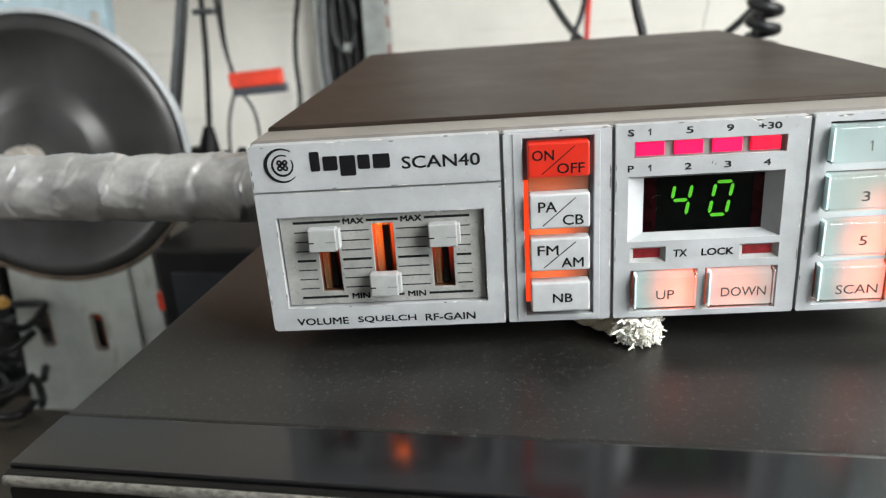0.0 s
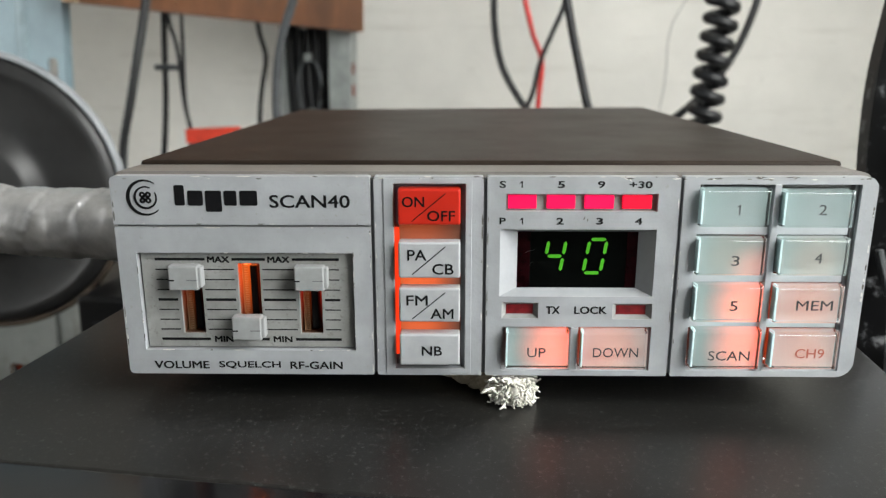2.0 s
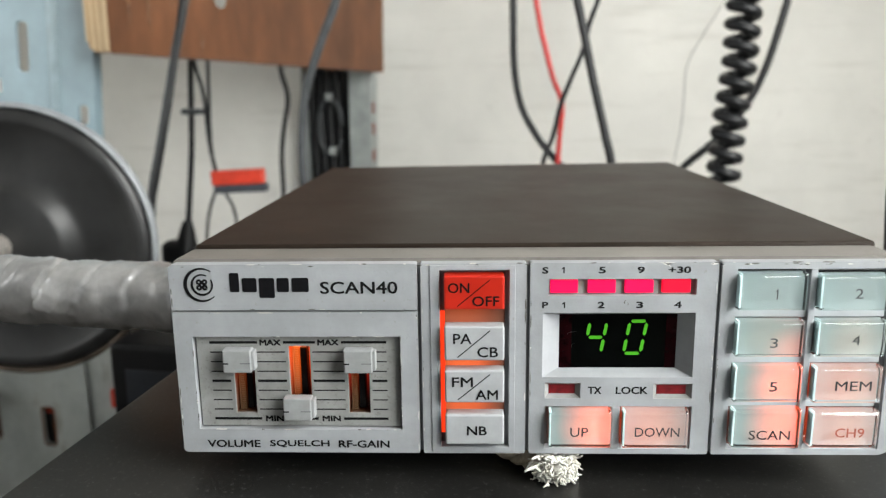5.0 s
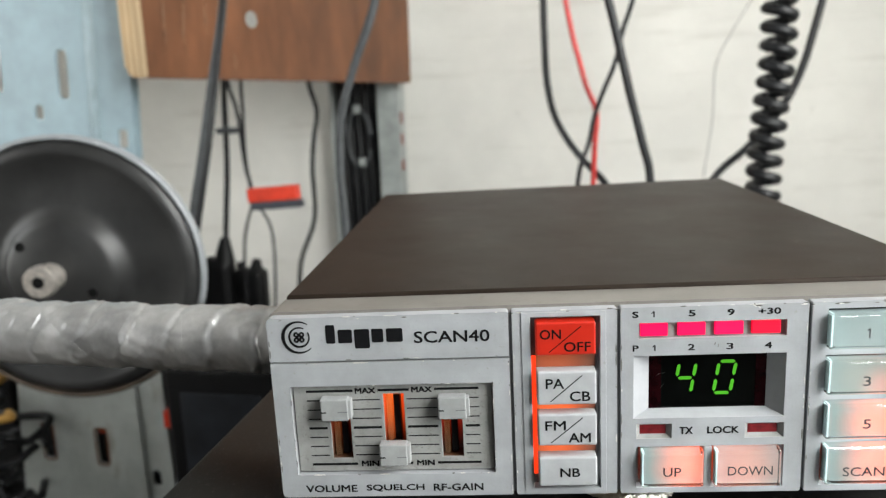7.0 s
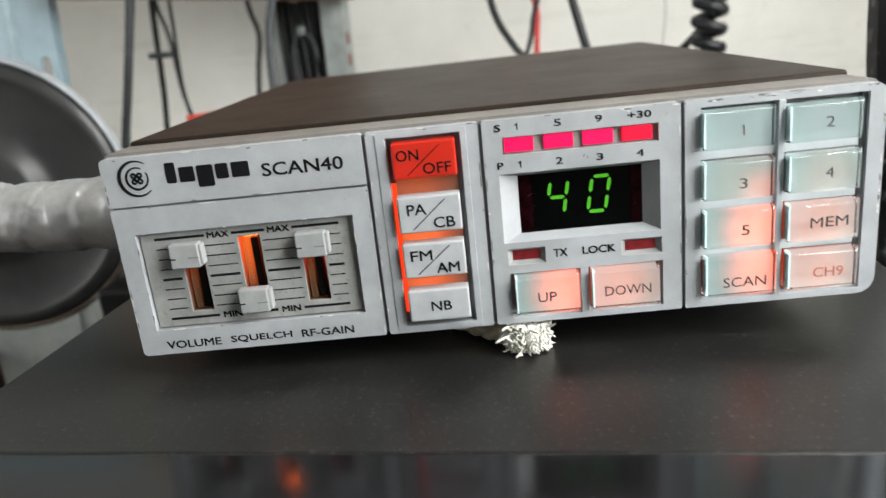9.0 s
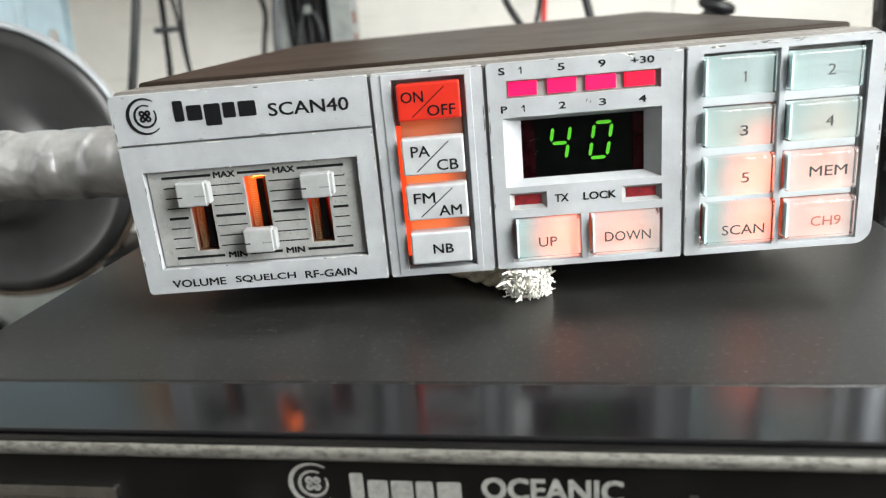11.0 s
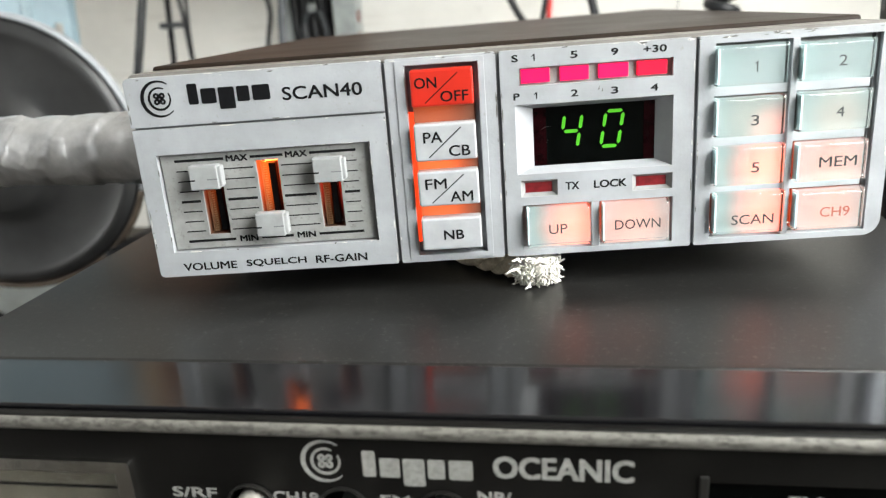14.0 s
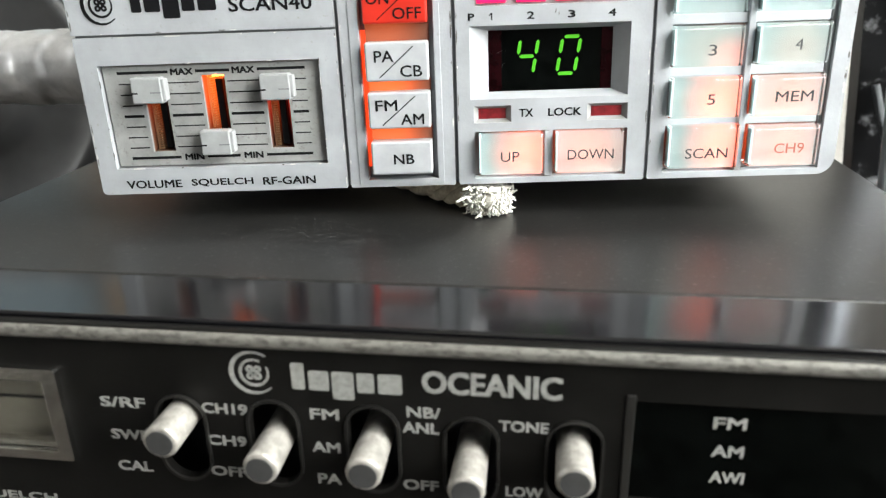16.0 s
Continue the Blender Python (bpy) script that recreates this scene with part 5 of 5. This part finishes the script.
cable("red supply wire hanging behind the radio", [(0.030, 0.66, 0.42), (0.076, 0.66, 0.177), (0.084, 0.66, 0.147), (0.093, 0.66, 0.117), (0.103, 0.66, 0.092), (0.102, 0.66, 0.055), (0.101, 0.66, 0.018), (0.095, 0.64, LOW)], 0.0030, RED_RUBBER, "wire")
cable("black supply wire crossing the red one", [(0.20, 0.64, 0.42), (0.137, 0.64, 0.200), (0.128, 0.64, 0.172), (0.122, 0.64, 0.144), (0.111, 0.64, 0.116), (0.101, 0.645, 0.087), (0.095, 0.645, 0.057), (0.085, 0.64, 0.027), (0.075, 0.62, LOW)], 0.0027, RUBBER, "wire")
cable("thick dark cable hanging behind the radio", [(0.055, 0.58, 0.42), (0.112, 0.58, 0.195), (0.119, 0.58, 0.168), (0.132, 0.58, 0.115), (0.147, 0.58, 0.059), (0.154, 0.58, 0.031), (0.162, 0.57, LOW)], 0.0043, RUBBER)
cable("hair-thin wire hanging against the plaster", [(0.44, 1.26, 0.34), (0.378, 1.25, 0.246), (0.355, 1.25, 0.204), (0.3335, 1.25, 0.156), (0.331, 1.25, 0.056), (0.320, 1.25, -0.048), (0.31, 1.25, LOW)], 0.0007, GREY_RUBBER, "wire")
cable("black cable beside the coiled lead", [(0.385, 0.71, 0.42), (0.340, 0.71, 0.188), (0.335, 0.71, 0.164), (0.328, 0.71, 0.135), (0.317, 0.71, 0.105), (0.298, 0.71, 0.072), (0.272, 0.71, 0.043), (0.242, 0.71, 0.014), (0.20, 0.66, -0.05), (0.18, 0.62, LOW)], 0.0042, RUBBER)


tagged(put("cable_tie", bevelled(box(-0.4315, -0.4005, 0.815, 0.845, 0.0700, 0.0785), 0.0025, 3), GREY_RUBBER), "grey tie holding two hanging black wires together", "cable tie")


def coiled_lead():
    axis = smooth_line([Vector(p) for p in ((0.276, 0.61, 0.46), (0.275, 0.61, 0.182), (0.275, 0.61, 0.134), (0.271, 0.61, 0.080), (0.269, 0.61, 0.024), (0.272, 0.61, -0.10))], 60)
    line, a = [], 0.0
    pitch = 0.0176
    for p, q in zip(axis, axis[1:]):
        steps = 3
        for s in range(steps):
            c = p.lerp(q, s / steps)
            line.append(c + 0.0125 * Vector((math.cos(a), math.sin(a), 0)))
            a += 2 * math.pi * (q - p).length / steps / pitch
    root = thing("coiled_lead", "black coiled microphone lead hanging behind the radio", "cable")
    part("coil", swept(line, 0.0054, 9), RUBBER, root, smooth=True)
    part("straight_tail", swept(smooth_line([line[-1], Vector((0.29, 0.61, -0.20)), Vector((0.28, 0.60, LOW))], 8), 0.0050, 9), RUBBER, root, smooth=True)


coiled_lead()


def clip_tag():
    root = thing("wire_clip", "red and dark grey plastic clip on two thin wires", "clip", pose(-0.349, 0.815, -0.0245, 0, -4, 0) @ Matrix.Scale(1.42, 4))
    part("upper_jaw", box(-0.027, 0.027, -0.006, 0.006, -0.002, 0.0125, 0.0012), CLIP_RED, root, "red jaw")
    part("lower_jaw", box(-0.026, 0.030, -0.005, 0.005, -0.0105, -0.0022, 0.0012), CLIP_GREY, root, "dark grey jaw")


clip_tag()


def mains_plug():
    root = thing("power_plug", "black moulded power plugs hanging in a cluster", "plug")
    part("sleeve", rod((-0.4455, 0.84, -0.088), (-0.4500, 0.84, -0.128), 0.007, 0.017, 20, 0.002), BLACK, root)
    part("body", box(-0.487, -0.436, 0.822, 0.858, -0.205, -0.118, 0.014, 4), BLACK, root)
    part("body", box(-0.436, -0.386, 0.826, 0.862, -0.205, -0.136, 0.011, 4), BLACK, root)
    part("sleeve", rod((-0.402, 0.844, -0.140), (-0.398, 0.844, -0.122), 0.011, 0.006, 16, 0.001), BLACK, root)
    part("sleeve", rod((-0.424, 0.844, -0.140), (-0.427, 0.844, -0.126), 0.008, 0.005, 16, 0.001), BLACK, root)
    part("lead", swept(smooth_line([(-0.45, 0.84, -0.200), (-0.45, 0.83, -0.27), (-0.46, 0.82, -0.346)], 8), 0.005, 10), RUBBER, root, smooth=True)


mains_plug()


# ---------------------------------------------------------------- dark clutter beside and behind the base radio
def black_box_unit():
    root = thing("power_supply", "black power supply box standing behind the base radio", "box")
    part("body", box(-0.250, -0.150, 0.335, 0.44, -0.345, -0.095, 0.004, 3), BLACK, root)
    part("grey_face", box(-0.236, -0.165, 0.3335, 0.3347, -0.325, -0.115, 0.0005), DARK_PLATE, root, "dark blue-grey front plate")


black_box_unit()
tagged(put("black_crate", box(-0.325, -0.10, 0.47, 0.60, -0.345, -0.150, 0.006, 3), BLACK), "black plastic crate against the wall", "crate")
tagged(put("black_crate", box(-0.95, -0.535, 0.49, 0.63, -0.345, -0.100, 0.006, 3), BLACK), "black plastic crate against the wall beside the upright", "crate")


def red_connector():
    root = thing("red_connector", "red plastic connector on a black lead", "connector")
    part("shell", box(-0.294, -0.274, 0.395, 0.41, -0.180, -0.162, 0.002), CLIP_RED, root)
    part("lead", swept(smooth_line([(-0.284, 0.402, -0.164), (-0.283, 0.41, -0.12), (-0.278, 0.43, -0.07), (-0.27, 0.45, 0.0), (-0.255, 0.47, 0.1), (-0.25, 0.52, 0.25)], 8), 0.003, 8), RUBBER, root, smooth=True)
    part("tail", swept(smooth_line([(-0.284, 0.402, -0.178), (-0.285, 0.40, -0.25), (-0.29, 0.39, -0.346)], 8), 0.003, 8), RUBBER, root, smooth=True)


red_connector()


def cable_heap():
    rng = random.Random(21)
    root = thing("cable_heap", "tangled heap of black and ochre cables on the bench", "cable heap")
    for k in range(16):
        pts = []
        cx, cy = rng.uniform(-0.60, -0.50), rng.uniform(0.36, 0.46)
        z = -0.335 + 0.012 * k
        a = rng.uniform(0, 6)
        for i in range(9):
            a += rng.uniform(0.5, 1.0)
            r = rng.uniform(0.03, 0.07)
            pts.append((cx + r * math.cos(a), cy + 0.6 * r * math.sin(a), z + rng.uniform(-0.006, 0.010)))
        part("cable", swept(smooth_line(pts, 6), 0.0042, 8), YELLOW if k in (13, 14, 15) else RUBBER, root, "ochre cable" if k in (13, 14, 15) else "", smooth=True)
    for k in range(5):
        p = (rng.uniform(-0.57, -0.52), rng.uniform(0.33, 0.36), -0.337 + 0.03 * k)
        part("nut", rod(p, (p[0] + 0.004, p[1] - 0.012, p[2] + 0.003), 0.006, n=6, bevel=0.0008), BRASS, root, "bright metal connector end")


cable_heap()


# ---------------------------------------------------------------- curved black guard at the other side
def curved_guard():
    root = thing("curved_stand", "tall black curved stand with a pale metal tube beside the radio", "stand")
    line = smooth_line([(0.268, 0.17, 0.42), (0.2575, 0.17, 0.20), (0.2505, 0.17, 0.112), (0.2484, 0.17, 0.085), (0.2490, 0.17, 0.060), (0.2508, 0.17, 0.038), (0.2532, 0.17, 0.015), (0.2562, 0.17, -0.016), (0.27, 0.17, -0.12), (0.30, 0.17, -0.346)], 10)
    own = bmesh.new()
    rows = []
    for p in line:
        rows.append([own.verts.new(p + Vector(v)) for v in ((-0.0085, -0.004, 0), (-0.0085, 0.006, 0), (0.012, 0.008, 0), (0.014, 0.002, 0), (0.010, -0.006, 0), (0.002, -0.006, 0))])
    for a, b in zip(rows, rows[1:]):
        for k in range(6):
            own.faces.new((a[k], a[(k + 1) % 6], b[(k + 1) % 6], b[k]))
    own.faces.new(rows[0])
    own.faces.new(rows[-1][::-1])
    part("shell", bevelled(own, 0.0015, 2, 0.5), GUARD, root, smooth=False)
    part("tube", swept(smooth_line([(0.246, 0.13, 0.34), (0.2405, 0.13, 0.20), (0.2388, 0.13, 0.11), (0.2391, 0.13, 0.075), (0.2402, 0.13, 0.052), (0.2444, 0.13, 0.0156), (0.2479, 0.13, -0.020), (0.252, 0.13, -0.07), (0.262, 0.13, -0.346)], 10), 0.0032, 14), PALE_METAL, root, "pale satin metal tube", smooth=True)
    for z, s in ((0.075, 0.004), (0.055, 0.003), (0.012, 0.006)):
        part("rib", rod((0.250, 0.161, z), (0.256, 0.158, z - 0.02), 0.0016, n=8), GREY_RUBBER, root)


curved_guard()
